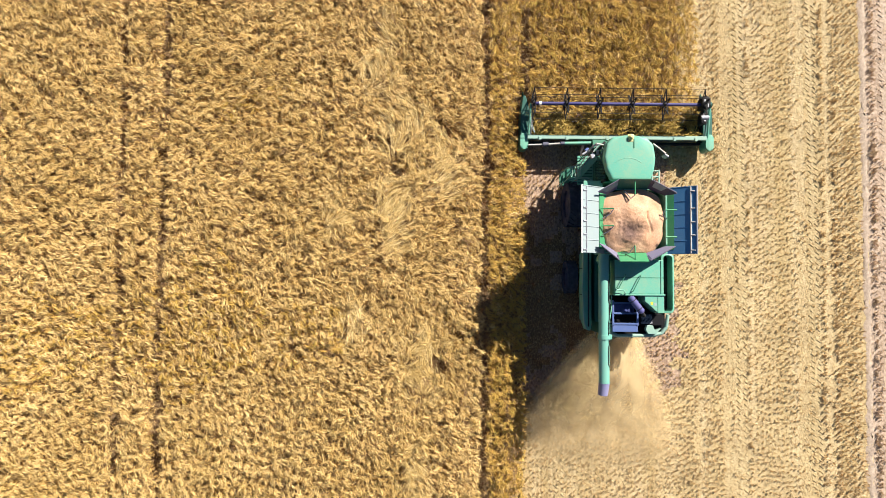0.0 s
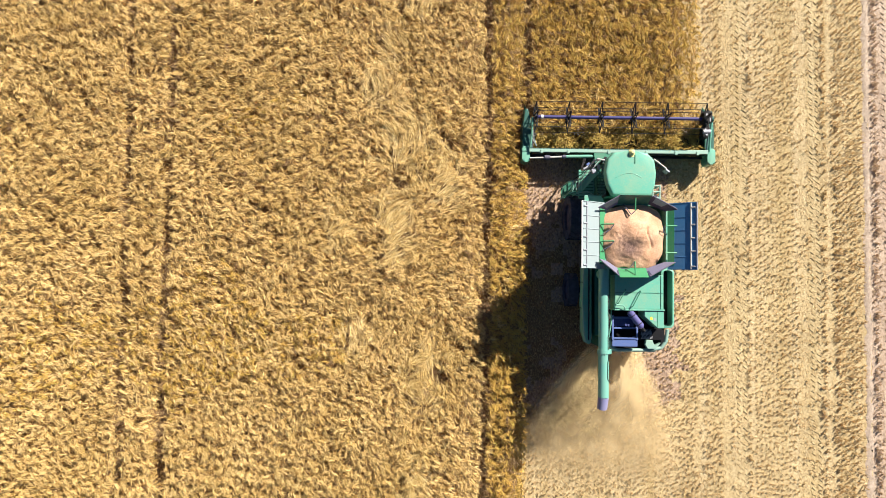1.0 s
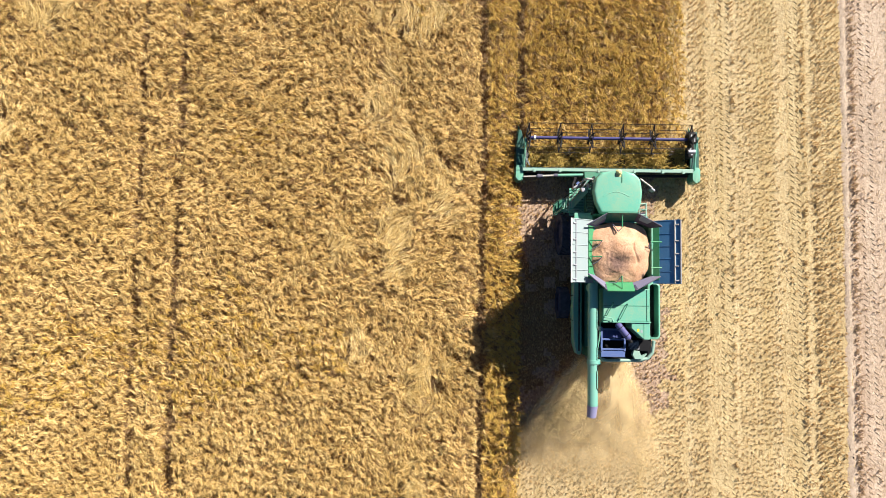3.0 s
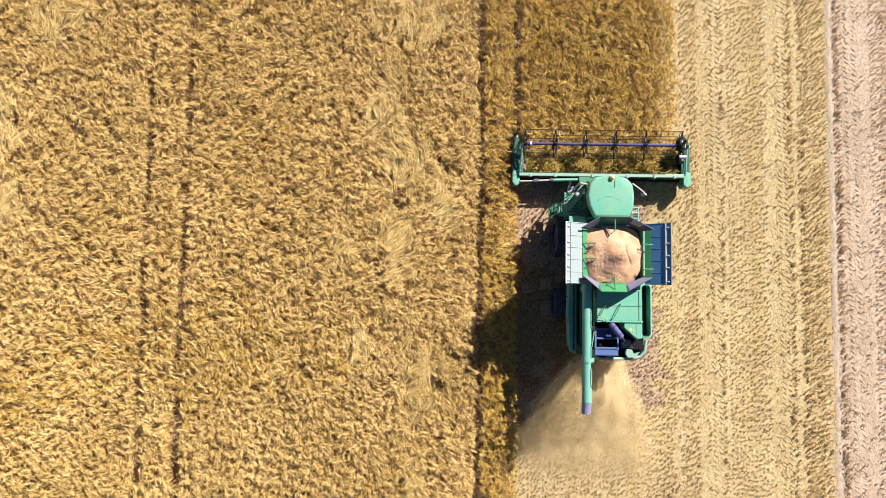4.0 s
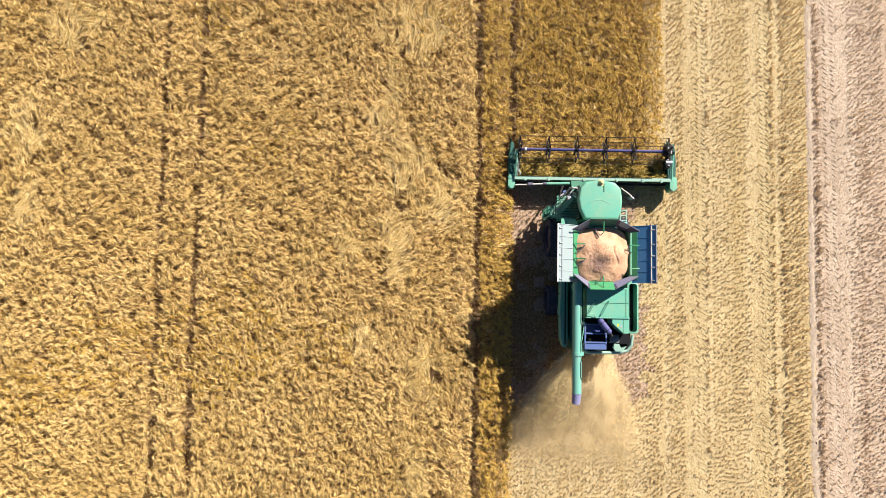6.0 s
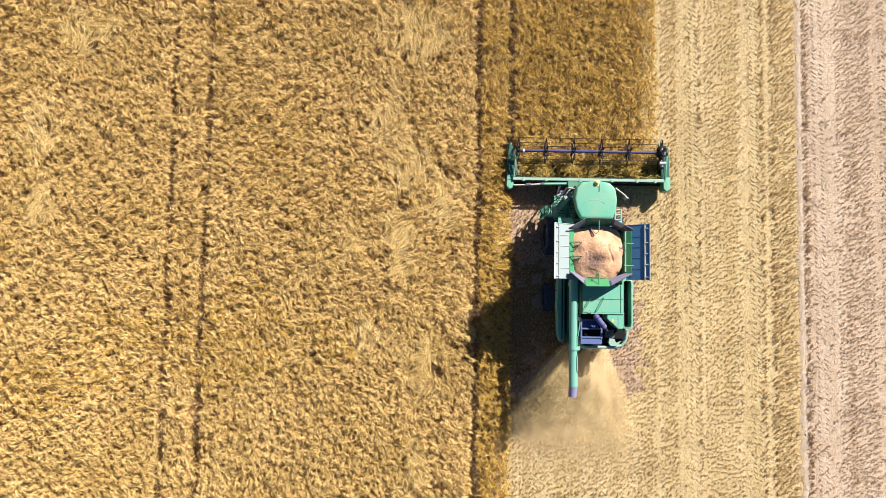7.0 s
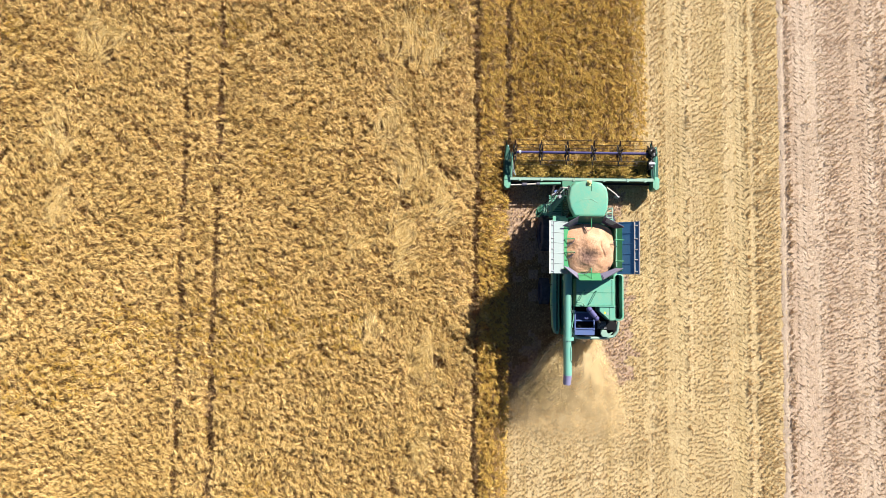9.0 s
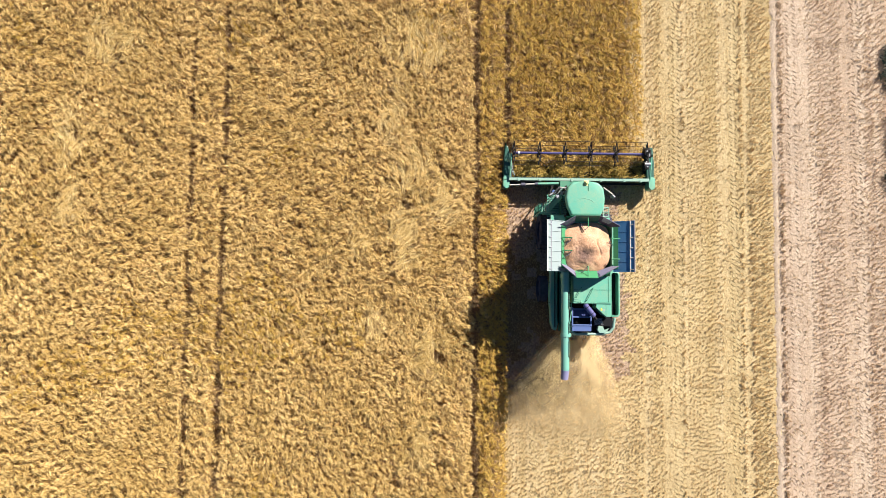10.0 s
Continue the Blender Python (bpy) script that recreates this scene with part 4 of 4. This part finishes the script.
def crop(per_tuft, per_leaf, per_stem):
    # ears, in tufts that lean together
    step = 0.130
    gx, gy = np.meshgrid(np.arange(X0, CUT_R, step), np.arange(Y0, Y1, step))
    x, y = gx.ravel(), gy.ravel()
    x, y = x + rng.uniform(-0.5, 0.5, len(x)) * step, y + rng.uniform(-0.5, 0.5, len(x)) * step
    lo, _ = lodge(x, y)
    k = standing(x, y) & (rng.random(len(x)) > tram(x, y) * 0.98) & (rng.random(len(x)) > lo * 0.62)
    k &= ~torn(x, y, lo) & (rng.random(len(x)) > 0.05) & (clumps(x, y) > 0.315 + 0.10 * (drift(x, y, 2.4, 19) - 0.5))
    x, y = x[k], y[k]
    n = len(x)
    way = radians(-38) + 0.9 * (drift(x, y, 0.8, 11) - 0.5) + 1.2 * (drift(x, y, 6.0, 12) - 0.5) + rng.normal(0, 0.6, n)
    z = canopy(x, y) + rng.normal(0, 0.05, n)
    late = (x > TRAMS[2]) & (rng.random(n) < 0.92) | (drift(x, y, 3.0, 21) > 0.78) & (rng.random(n) < 0.35)
    bend = rng.normal(0, 0.28, n)
    x, y, z, way, late, bend = (np.repeat(a, per_tuft) for a in (x, y, z, way, late, bend))
    n = len(x)
    side = rng.normal(0, 0.030, n)
    back = rng.uniform(-0.14, 0.02, n)
    x, y = x - side * np.sin(way) + back * np.cos(way), y + side * np.cos(way) + back * np.sin(way)
    ears = nodding(np.stack([x, y, z + rng.normal(0, 0.018, n)], 1), way + rng.normal(0, 0.19, n), rng.normal(0.26, 0.22, n), rng.uniform(0.17, 0.29, n), rng.uniform(0.016, 0.027, n), rng.normal(0, 0.6, n), bend + rng.normal(0, 0.15, n))
    faces_object("wheat_ears", ears[~late], 6, M_EAR, "ripe golden cereal ears of the uncut field", "crop")
    faces_object("late_wheat_ears", ears[late], 6, M_GREENEAR, "yellow-green cereal ears along the uncut strip", "crop")
    # leaves below
    x, y = scatter(per_leaf)
    k = keep_crop(x, y, 0.28)
    x, y = x[k], y[k]
    n = len(x)
    z = canopy(x, y) * rng.uniform(0.55, 1.0, n)
    lv = blades(np.stack([x, y, z], 1), rng.uniform(0, 2 * math.pi, n), rng.normal(0.1, 0.5, n), rng.uniform(0.14, 0.26, n), rng.uniform(0.014, 0.026, n), rng.normal(0, 0.6, n))
    # stems
    x, y = scatter(per_stem)
    k = keep_crop(x, y, 0.31)
    x, y = x[k], y[k]
    n = len(x)
    h = canopy(x, y)
    st = blades(np.stack([x, y, 0 * x], 1), rng.uniform(0, 2 * math.pi, n), rng.normal(1.42, 0.1, n), h, np.full(n, 0.014), rng.uniform(0, 3.1, n))
    faces_object("wheat_leaves", np.concatenate([lv, st]), 4, M_LEAF, "dry brown leaves and stems under the ears", "crop")
    # laid straw
    x, y = scatter(1500)
    lo, way = lodge(x, y)
    k = standing(x, y) & ~torn(x, y, lo) & (rng.random(len(x)) < 0.55 * lo * (0.12 + 0.88 * (drift(x, y, 0.16, 15) > 0.42)))
    x, y, way = x[k], y[k], way[k]
    n = len(x)
    way = way + 1.4 * (drift(x, y, 0.6, 16) - 0.5) * 2 + rng.normal(0, 0.18, n)
    z = rng.uniform(0.48, 0.80, n)
    laid = blades(np.stack([x, y, z], 1), way, rng.normal(0.05, 0.12, n), rng.uniform(0.35, 0.80, n), rng.uniform(0.010, 0.018, n), rng.normal(0, 0.5, n))
    faces_object("lodged_straw", laid, 4, M_LODGED, "pale long straw lying flat in the crop", "crop")


# tracks in the stubble: centre, width, strength
TRACKS = [(4.98, 0.55, 1.0), (7.82, 0.50, 1.0), (10.72, 0.72, 1.0), (13.95, 0.6, 0.8), (-2.0, 0.5, 0.3)]
SWATHS = [(4.45, 0.20), (5.42, 0.10), (7.35, 0.20), (8.40, 0.12), (11.32, 0.20), (13.4, 0.2), (3.35, 0.10)]
DARK_ROWS = [(10.16, 0.05, 11), (8.64, 0.06, 9), (8.12, 0.05, 6), (5.28, 0.06, 5), (12.1, 0.12, 5), (14.6, 0.2, 6)]


def strewn(x0, x1, y0, y1, mat, label, cell=0.3, keep=None, lift=0.010):
    """The chaff-covered skin of the cut ground, gently uneven."""
    nx, ny = int((x1 - x0) / cell), int((y1 - y0) / cell)
    gx, gy = np.meshgrid(np.linspace(x0, x1, nx + 1), np.linspace(y0, y1, ny + 1), indexing="ij")
    gz = lift + 0.018 * drift(gx, gy, 0.5, 71)
    v = np.stack([gx, gy, gz], 2)
    quads = np.stack([v[:-1, :-1], v[1:, :-1], v[1:, 1:], v[:-1, 1:]], 2)
    if keep is not None:
        mid = quads.mean(2)
        quads = quads[keep(mid[..., 0], mid[..., 1])]
    faces_object("strewn_ground", quads.reshape(-1, 3), 4, mat, label, "ground", "structure")


def stubble(stems, per_litter):
    # tufts of stubs in drill rows, drawn out along the rows
    gx, gy = np.meshgrid(np.arange(EDGE, X1, 0.155), np.arange(Y0, Y1, 0.20))
    x, y = gx.ravel(), gy.ravel()
    row = np.round(x / 0.155)
    x, y = x + rng.normal(0, 0.022, len(x)), y + rng.uniform(-0.07, 0.07, len(x)) + 0.10 * (row % 2) + 0.05 * np.sin(row * 2.4)
    k = ~standing(x, y) & (rng.random(len(x)) > 0.03 + 0.10 * (drift(x, y, 0.6, 31) < 0.3)) & (x > EDGE)
    for c, w, s in TRACKS:
        k &= ~((np.abs(x - c) < w / 2) & (rng.random(len(x)) < 0.85 * s))
    for c, w in SWATHS:
        k &= ~((np.abs(x - c - 0.1 * (drift(x * 0, y, 2.5, 38) - 0.5)) < w) & (rng.random(len(x)) < 0.85))
    k &= np.abs(x - OLD + 0.1) > 0.19 + 0.12 * (drift(x, y, 0.35, 39) - 0.5)
    x, y = x[k], y[k]
    # thicker rows that the straw walker left standing
    for c, w, many in DARK_ROWS:
        m = int(many * (Y1 - Y0))
        x, y = np.append(x, rng.normal(c, w, m)), np.append(y, rng.uniform(Y0, Y1, m))
    lean = 0.8 + rng.normal(0, 0.9, len(x))
    hh = rng.uniform(0.145, 0.215, len(x)) * (0.75 + 0.5 * drift(x, y, 1.1, 37))
    hh = hh * np.where((x > 8.75) & (x < 9.7), 1.35, 1.0) * np.where((x > 5.3) & (x < 7.0), 0.8, 1.0)
    x, y, lean, hh = (np.repeat(a, stems) for a in (x, y, lean, hh))
    n = len(x)
    x, y = x + rng.normal(0, 0.018, n), y + rng.normal(0, 0.022, n)
    stub = blades(np.stack([x, y, 0 * x], 1), lean + rng.normal(0, 0.7, n), rng.normal(1.40, 0.11, n), hh * rng.uniform(0.75, 1.1, n), rng.uniform(0.021, 0.034, n), rng.uniform(0, 3.1, n))
    # loose straw
    x, y = scatter(per_litter, EDGE - 0.1)
    dens = 0.6 * drift(x, y, 0.2, 33) + 0.4 * drift(x, y, 0.1, 34)
    for c, w in SWATHS:
        dens = dens + 0.3 * np.exp(-((x - c - 0.1 * (drift(x * 0, y, 2.5, 38) - 0.5)) / w) ** 2)
    k = ~standing(x, y) & (x > EDGE) & (dens > 0.45) & (np.abs(x - OLD + 0.1) > 0.10)
    under = (y < FRONT + 0.3) & (x < CUT_R + 0.4) & (y > -6.0)
    k &= ~(under & (rng.random(len(x)) < 0.6 * np.clip((CUT_R + 0.4 - x) / 1.0, 0, 1) * np.clip((y + 5.2 - 1.2 * (x < 1)) / 2.0, 0, 1)))
    x, y = x[k], y[k]
    n = len(x)
    way = radians(58) + 0.9 * np.sin(x * 1.9) + 1.4 * (drift(x, y, 1.3, 35) - 0.5) + rng.normal(0, 0.4, n)
    lit = blades(np.stack([x, y, rng.uniform(0.02, 0.05, n)], 1), way, rng.normal(0.05, 0.09, n), rng.uniform(0.08, 0.18, n), rng.uniform(0.010, 0.020, n), rng.normal(0, 0.5, n))
    both = np.concatenate([stub, lit])
    old = both[:, 0, 0] > OLD
    faces_object("stubble", both[~old], 4, M_STUB, "golden cut stubble with loose straw", "stubble")
    faces_object("old_stubble", both[old], 4, M_STUB_PALE, "pale weathered stubble with loose straw", "stubble")


def tyre_tracks():
    for c, w, s in TRACKS:
        b = []
        y = Y0
        while y < Y1:
            for side in (-1, 1):
                if rng.random() < 0.05:
                    continue
                m = Matrix.Translation((c + side * w * 0.24 + rng.normal(0, 0.02), y + (0.11 if side > 0 else 0) + rng.normal(0, 0.012), 0.02)) @ Matrix.Rotation(-radians(40) + rng.normal(0, 0.08), 4, "Z")
                hx, hy, hz = 0.075 + 0.04 * rng.random(), 0.026, 0.013 + 0.010 * rng.random()
                c8 = [m @ Vector((sx * hx * (0.85 if sz > 0 else 1), sy * hy * (0.5 if sz > 0 else 1), sz * hz)) for sz in (-1, 1) for sx, sy in ((-1, -1), (1, -1), (1, 1), (-1, 1))]
                for q in ((4, 5, 6, 7), (0, 1, 5, 4), (1, 2, 6, 5), (2, 3, 7, 6), (3, 0, 4, 7)):
                    b += [c8[i] for i in q]
            y += 0.20 + 0.03 * rng.random()
        b = np.array([tuple(v) for v in b])
        if c < CUT_R:
            keep = np.repeat(b.reshape(-1, 4, 3)[:, 0, 1] < -2.2, 4)
            b = b[keep]
        faces_object("tyre_track", b, 4, M_MAT if c < OLD else M_MAT_PALE, "ridged lug prints of a tractor tyre in the stubble", "tyre track")


def veil_material(amount, seed):
    """Fine airborne dust: mostly clear, thickest along the middle of the plume, in drawn-out billows."""
    m, nt, bs = material("fine_dust", 1.0)
    bs.inputs["Base Color"].default_value = (0.75, 0.60, 0.36, 1)
    bs.inputs["Specular IOR Level"].default_value = 0.0
    co = nt.nodes.new("ShaderNodeTexCoord").outputs["Object"]
    sep = nt.nodes.new("ShaderNodeSeparateXYZ")
    nt.links.new(co, sep.inputs[0])

    def span(out, lo, hi):
        r = nt.nodes.new("ShaderNodeMapRange")
        r.interpolation_type = "SMOOTHSTEP"
        r.inputs["From Min"].default_value, r.inputs["From Max"].default_value = lo, hi
        nt.links.new(out, r.inputs[0])
        return r.outputs[0]

    def times(p, q):
        t = nt.nodes.new("ShaderNodeMath")
        t.operation = "MULTIPLY"
        nt.links.new(p, t.inputs[0])
        if isinstance(q, float):
            t.inputs[1].default_value = q
        else:
            nt.links.new(q, t.inputs[1])
        return t.outputs[0]

    # slant of the plume's flanks
    def flank(k, x0):
        a = nt.nodes.new("ShaderNodeMath")
        a.operation = "MULTIPLY_ADD"
        a.inputs[1].default_value = k
        nt.links.new(sep.outputs["Y"], a.inputs[0])
        nt.links.new(sep.outputs["X"], a.inputs[2])
        return a.outputs[0]

    mp = nt.nodes.new("ShaderNodeMapping")
    mp.inputs["Scale"].default_value = (1.0, 0.55, 1.0)
    mp.inputs["Location"].default_value = (seed, seed * 0.7, 0)
    nt.links.new(co, mp.inputs[0])
    nz = nt.nodes.new("ShaderNodeTexNoise")
    nz.inputs["Scale"].default_value, nz.inputs["Detail"].default_value, nz.inputs["Distortion"].default_value = 1.6, 6, 0.25
    nt.links.new(mp.outputs[0], nz.inputs["Vector"])
    dens = span(nz.outputs["Fac"], 0.12, 0.74)
    dens = times(dens, span(sep.outputs["Y"], -7.9, -4.6))
    dens = times(dens, span(sep.outputs["Y"], -1.9, -2.5))
    dens = times(dens, span(flank(-0.8, 0), 0.45, 0.85))      # left flank
    dens = times(dens, span(flank(0.36, 0), 0.45, -0.35))    # right flank
    dens = times(dens, span(sep.outputs["X"], -3.45, -2.7))
    dens = times(dens, span(sep.outputs["X"], 2.7, 1.6))
    alpha = times(dens, float(amount))
    thin = nt.nodes.new("ShaderNodeBsdfTranslucent")
    thin.inputs["Color"].default_value = (0.75, 0.60, 0.36, 1)
    clear = nt.nodes.new("ShaderNodeBsdfTransparent")
    half, fade = nt.nodes.new("ShaderNodeMixShader"), nt.nodes.new("ShaderNodeMixShader")
    half.inputs[0].default_value = 0.4
    nt.links.new(bs.outputs[0], half.inputs[1])
    nt.links.new(thin.outputs[0], half.inputs[2])
    nt.links.new(alpha, fade.inputs[0])
    nt.links.new(clear.outputs[0], fade.inputs[1])
    nt.links.new(half.outputs[0], fade.inputs[2])
    nt.links.new(fade.outputs[0], nt.nodes["Material Output"].inputs["Surface"])
    return m


def ease(t):
    t = min(1.0, max(0.0, t))
    return t * t * (3 - 2 * t)


def dust(n):
    # chaff blown out behind, widening and thinning
    y = -2.1 - 6.2 * rng.beta(1.15, 1.9, n)
    far = (-2.1 - y) / 6.2
    left, right = -1.2 - 2.2 * np.minimum(1, far * 2.4) ** 0.9, 0.75 + 1.9 * np.minimum(1, far * 1.6) ** 0.9
    u = rng.beta(1.7, 1.5, n)
    x = left + (right - left) * u + rng.normal(0, 0.12, n)
    z = 0.10 + (np.abs(rng.normal(0, 0.32, n)) * (1.3 - 0.7 * far) + 0.7 * np.exp(-far * 6)) * np.clip((x + 3.5) / 2.2, 0.1, 1)
    # the spreader throws higher on the auger side
    z += np.clip((-0.5 - x) / 0.8, 0, 1) * np.exp(-((far - 0.22) / 0.2) ** 2) * rng.uniform(0.5, 2.0, n)
    streak = 0.5 * drift(x / (1 + 1.2 * far), y, 0.55, 41) + 0.5 * drift(x * 0.9, y * 0.35, 0.3, 42)
    k = rng.random(n) < np.clip(2.4 * (streak - 0.28), 0.06, 1) * np.clip((x + 3.5) / 1.6, 0.12, 1)
    x, y, z = x[k], y[k], z[k]
    n = len(x)
    # a curtain flung out to the auger side, densest along its outer rim
    m = 120000
    far, turn = rng.beta(1.6, 1.3, m), rng.beta(0.7, 1.5, m)
    head = radians(233) + turn * radians(42) + rng.normal(0, 0.02, m)
    reach = (0.2 + 3.7 * far) * (1 - 0.12 * drift(head * 14, far * 3, 0.5, 43))
    fx, fy = -0.95 + reach * np.cos(head) + rng.normal(0, 0.03, m), -2.1 + reach * np.sin(head) + rng.normal(0, 0.03, m)
    fz = 2.1 + 1.9 * far * (1 - far) - 1.8 * far ** 2 + rng.normal(0, 0.16, m)
    f = (rng.random(m) < 0.25 + 1.2 * (drift(head * 9, far * 1.2, 0.25, 44) - 0.2)) & (fx > -3.35)
    x, y, z = np.append(x, fx[f]), np.append(y, fy[f]), np.append(z, np.maximum(0.08, fz[f]))
    n = len(x)
    p = np.stack([x, y, z], 1)
    a, c = rng.normal(0, 1, (n, 3)), rng.normal(0, 1, (n, 3))
    a /= np.linalg.norm(a, axis=1)[:, None]
    c /= np.linalg.norm(c, axis=1)[:, None]
    s = rng.uniform(0.006, 0.0115, n)[:, None]
    cloud = faces_object("chaff_cloud", np.stack([p, p + a * s, p + c * s], 1), 3, M_CHAFF, "tan chaff and dust blown out behind the harvester", "dust")
    # finest dust: three billowing veils within the chaff
    for lift, amount, seed in ((0.16, 0.48, 2.0), (0.34, 0.50, 9.0), (0.55, 0.58, 17.0)):
        b = B()
        nu, nv = 44, 56
        rows = []
        for j in range(nv + 1):
            f = j / nv
            yy = -2.05 - 6.6 * f
            xl, xr = -1.65 - 2.1 * min(1, f * 2.4) ** 0.9, 0.85 + 1.9 * min(1, f * 1.6) ** 0.9
            row = []
            for i in range(nu + 1):
                g = i / nu
                xx = xl + (xr - xl) * g
                hump = math.sin(math.pi * g) ** 0.7
                zz = 0.08 + hump * (lift * (1.1 - 0.5 * f) + 0.75 * math.exp(-f * 7)) + 0.12 * hump * noise.noise(Vector((xx * 1.3, yy * 1.3, seed)))
                zz += (0.5 + lift) * 1.2 * ease(g / 0.4) * (1 - ease((g - 0.3) / 0.7)) * math.exp(-((f - 0.22) / 0.2) ** 2)
                row.append(b.verts.new((xx, yy, max(0.06, zz))))
            rows.append(row)
        for r0, r1 in zip(rows, rows[1:]):
            for i in range(nu):
                b.faces.new((r0[i], r0[i + 1], r1[i + 1], r1[i]))
        veil = smooth(part("dust_veil", b, veil_material(amount, seed), cloud, "thin veil of fine tan dust"), 180)
        tagged(veil, kind="stuff")


# worn strip of pale earth at the seam
b = B()
prev = None
yy = Y0 - 40
while yy < Y1 + 40:
    wob = 0.05 * noise.noise(Vector((0, yy * 0.5, 2)))
    hw = 0.095 + 0.05 * noise.noise(Vector((3, yy * 1.3, 7)))
    ring = [b.verts.new((OLD - 0.10 + wob + hw * s + 0.16 * noise.noise(Vector((s * 9, yy * 3.4, 5))), yy, z)) for s, z in ((-1.7, 0.010), (-0.9, 0.034), (0.0, 0.042), (0.9, 0.045), (1.25, 0.004))]
    if prev:
        for p0, p1, q1, q0 in zip(prev, prev[1:], ring[1:], ring):
            b.faces.new((p0, p1, q1, q0))
    prev = ring
    yy += 0.12
m, nt, bs = material("pale_earth", 0.95)
nt.links.new(ramp(nt, tex(nt, 9, 8, 0.7), [(0.3, (0.25, 0.19, 0.145)), (0.5, (0.37, 0.29, 0.225)), (0.75, (0.47, 0.38, 0.30))]), bs.inputs["Base Color"])
bump(nt, bs, tex(nt, 30, 6), 0.8, 0.03)
tagged(smooth(part("earth_strip", b, m), 60), "pale worn strip of earth between two stubbles", "earth", "", "structure")

crop(9, 420, 40)
strewn(CUT_R + 0.5, OLD, -60, 60, M_MAT, "light tan soil strewn with chaff under golden stubble")
strewn(OLD, 60, -60, 60, M_MAT_PALE, "pinkish pale soil strewn with chaff under older stubble")
# Left open beside the machine, so darker soil below deepens its shadow.
strewn(EDGE + 0.02, CUT_R + 0.5, -6.5, FRONT + 0.5, M_FRESH, "reddish brown soil bared by the cut", 0.15,
       lambda x, y: drift(x, y, 0.4, 75) > 1.1 - np.maximum(np.abs(y + 1.2) / 3.6, (x + 1.2) / 2.0), 0.004)
strewn(EDGE + 0.02, CUT_R + 0.5, -60, -6.5, M_MAT, "light tan soil covered with blown chaff")
strewn(EDGE + 0.02, CUT_R + 0.5, -6.5, 20.0, M_MAT, "thinning edge of the blown chaff", 0.05,
       lambda x, y: 0.7 * drift(x, y, 0.35, 72) + 0.3 * drift(x, y, 0.12, 73) < np.maximum(np.clip((-3.4 - y) / 2.6, 0, 1), np.clip((x - np.where(y > FRONT, CUT_R - 0.95, np.where(y > 1.0, 1.5, 1.9))) / np.where(y > 1.0, 1.2, 1.5), 0, 1)) * 1.15, 0.012)
stubble(7, 150)
tyre_tracks()
dust(520000)
# cut crop lying in the header trough
x, y = scatter(1500, -3.2, 3.1, 5.2, 6.0)
n = len(x)
k = drift(x, y, 0.5, 51) > 0.3
x, y = x[k], y[k]
n = len(x)
cutp = blades(np.stack([x, y, rng.uniform(0.35, 0.60, n) + 0.5 * drift(x, y, 0.45, 52)], 1), rng.uniform(0, 6.28, n), rng.normal(0, 0.35, n), rng.uniform(0.15, 0.35, n), rng.uniform(0.016, 0.03, n), rng.normal(0, 0.6, n))
faces_object("cut_crop", cutp, 4, M_CUT, "freshly cut olive-gold crop lying in the header", "crop")


# dark weeds at the margin
M_WEED = straw("dusty_weeds", [(0.0, (0.03, 0.045, 0.035)), (0.6, (0.06, 0.085, 0.065)), (1.0, (0.13, 0.14, 0.11))])
for cx, cy, rx, ry in ((15.75, 11.0, 0.6, 1.2), (15.8, 7.7, 0.45, 0.8), (15.75, 5.4, 0.4, 0.6)):
    x, y = scatter(900, cx - 1.3 * rx, cx + 1.3 * rx, cy - 1.3 * ry, cy + 1.3 * ry)
    k = 1.3 - np.hypot((x - cx) / rx, (y - cy) / ry) + 0.8 * (drift(x, y, 0.3, 61) - 0.5) > 0.3
    x, y = x[k], y[k]
    n = len(x)
    weeds = blades(np.stack([x, y, rng.uniform(0.02, 0.35, n)], 1), rng.uniform(0, 6.28, n), rng.normal(0.2, 0.5, n), rng.uniform(0.08, 0.2, n), rng.uniform(0.03, 0.06, n), rng.normal(0, 0.6, n))
    clump = faces_object("weed_clump", weeds, 4, M_WEED, "dark dusty weeds at the edge of the stubble", "weeds", "")
    tagged(clump, "dark dusty weeds at the edge of the stubble", "weeds", "weeds along the stubble margin")

# the uncut field going on to the distance
b = B()
cell = 2.0
for x0, x1, y0, y1 in ((-130, X0, -130, 130), (X0, EDGE, Y1, 130), (X0, EDGE, -130, Y0), (EDGE, CUT_R, Y1, 130)):
    nx, ny = max(1, int((x1 - x0) / cell)), max(1, int((y1 - y0) / cell))
    grid = [[b.verts.new((x0 + (x1 - x0) * i / nx, y0 + (y1 - y0) * j / ny, 0.62 + 0.12 * noise.noise(Vector((i * 1.7, j * 1.3, x0))))) for j in range(ny + 1)] for i in range(nx + 1)]
    fs = [b.faces.new((grid[i][j], grid[i + 1][j], grid[i + 1][j + 1], grid[i][j + 1])) for i in range(nx) for j in range(ny)]
    rim = [e for e in {e for f in fs for e in f.edges} if len(e.link_faces) == 1]
    down = bmesh.ops.extrude_edge_only(b, edges=rim)["geom"]
    for v in down:
        if isinstance(v, bmesh.types.BMVert):
            v.co.z = 0.0
m, nt, bs = material("distant_crop", 0.9)
nt.links.new(ramp(nt, tex(nt, 6, 8, 0.75), [(0.3, (0.16, 0.10, 0.03)), (0.55, (0.42, 0.28, 0.09)), (0.75, (0.62, 0.44, 0.18))]), bs.inputs["Base Color"])
bump(nt, bs, tex(nt, 9, 6), 1.0, 0.15)
tagged(part("distant_crop", b, m), "golden uncut crop stretching into the distance", "crop", "", "stuff")
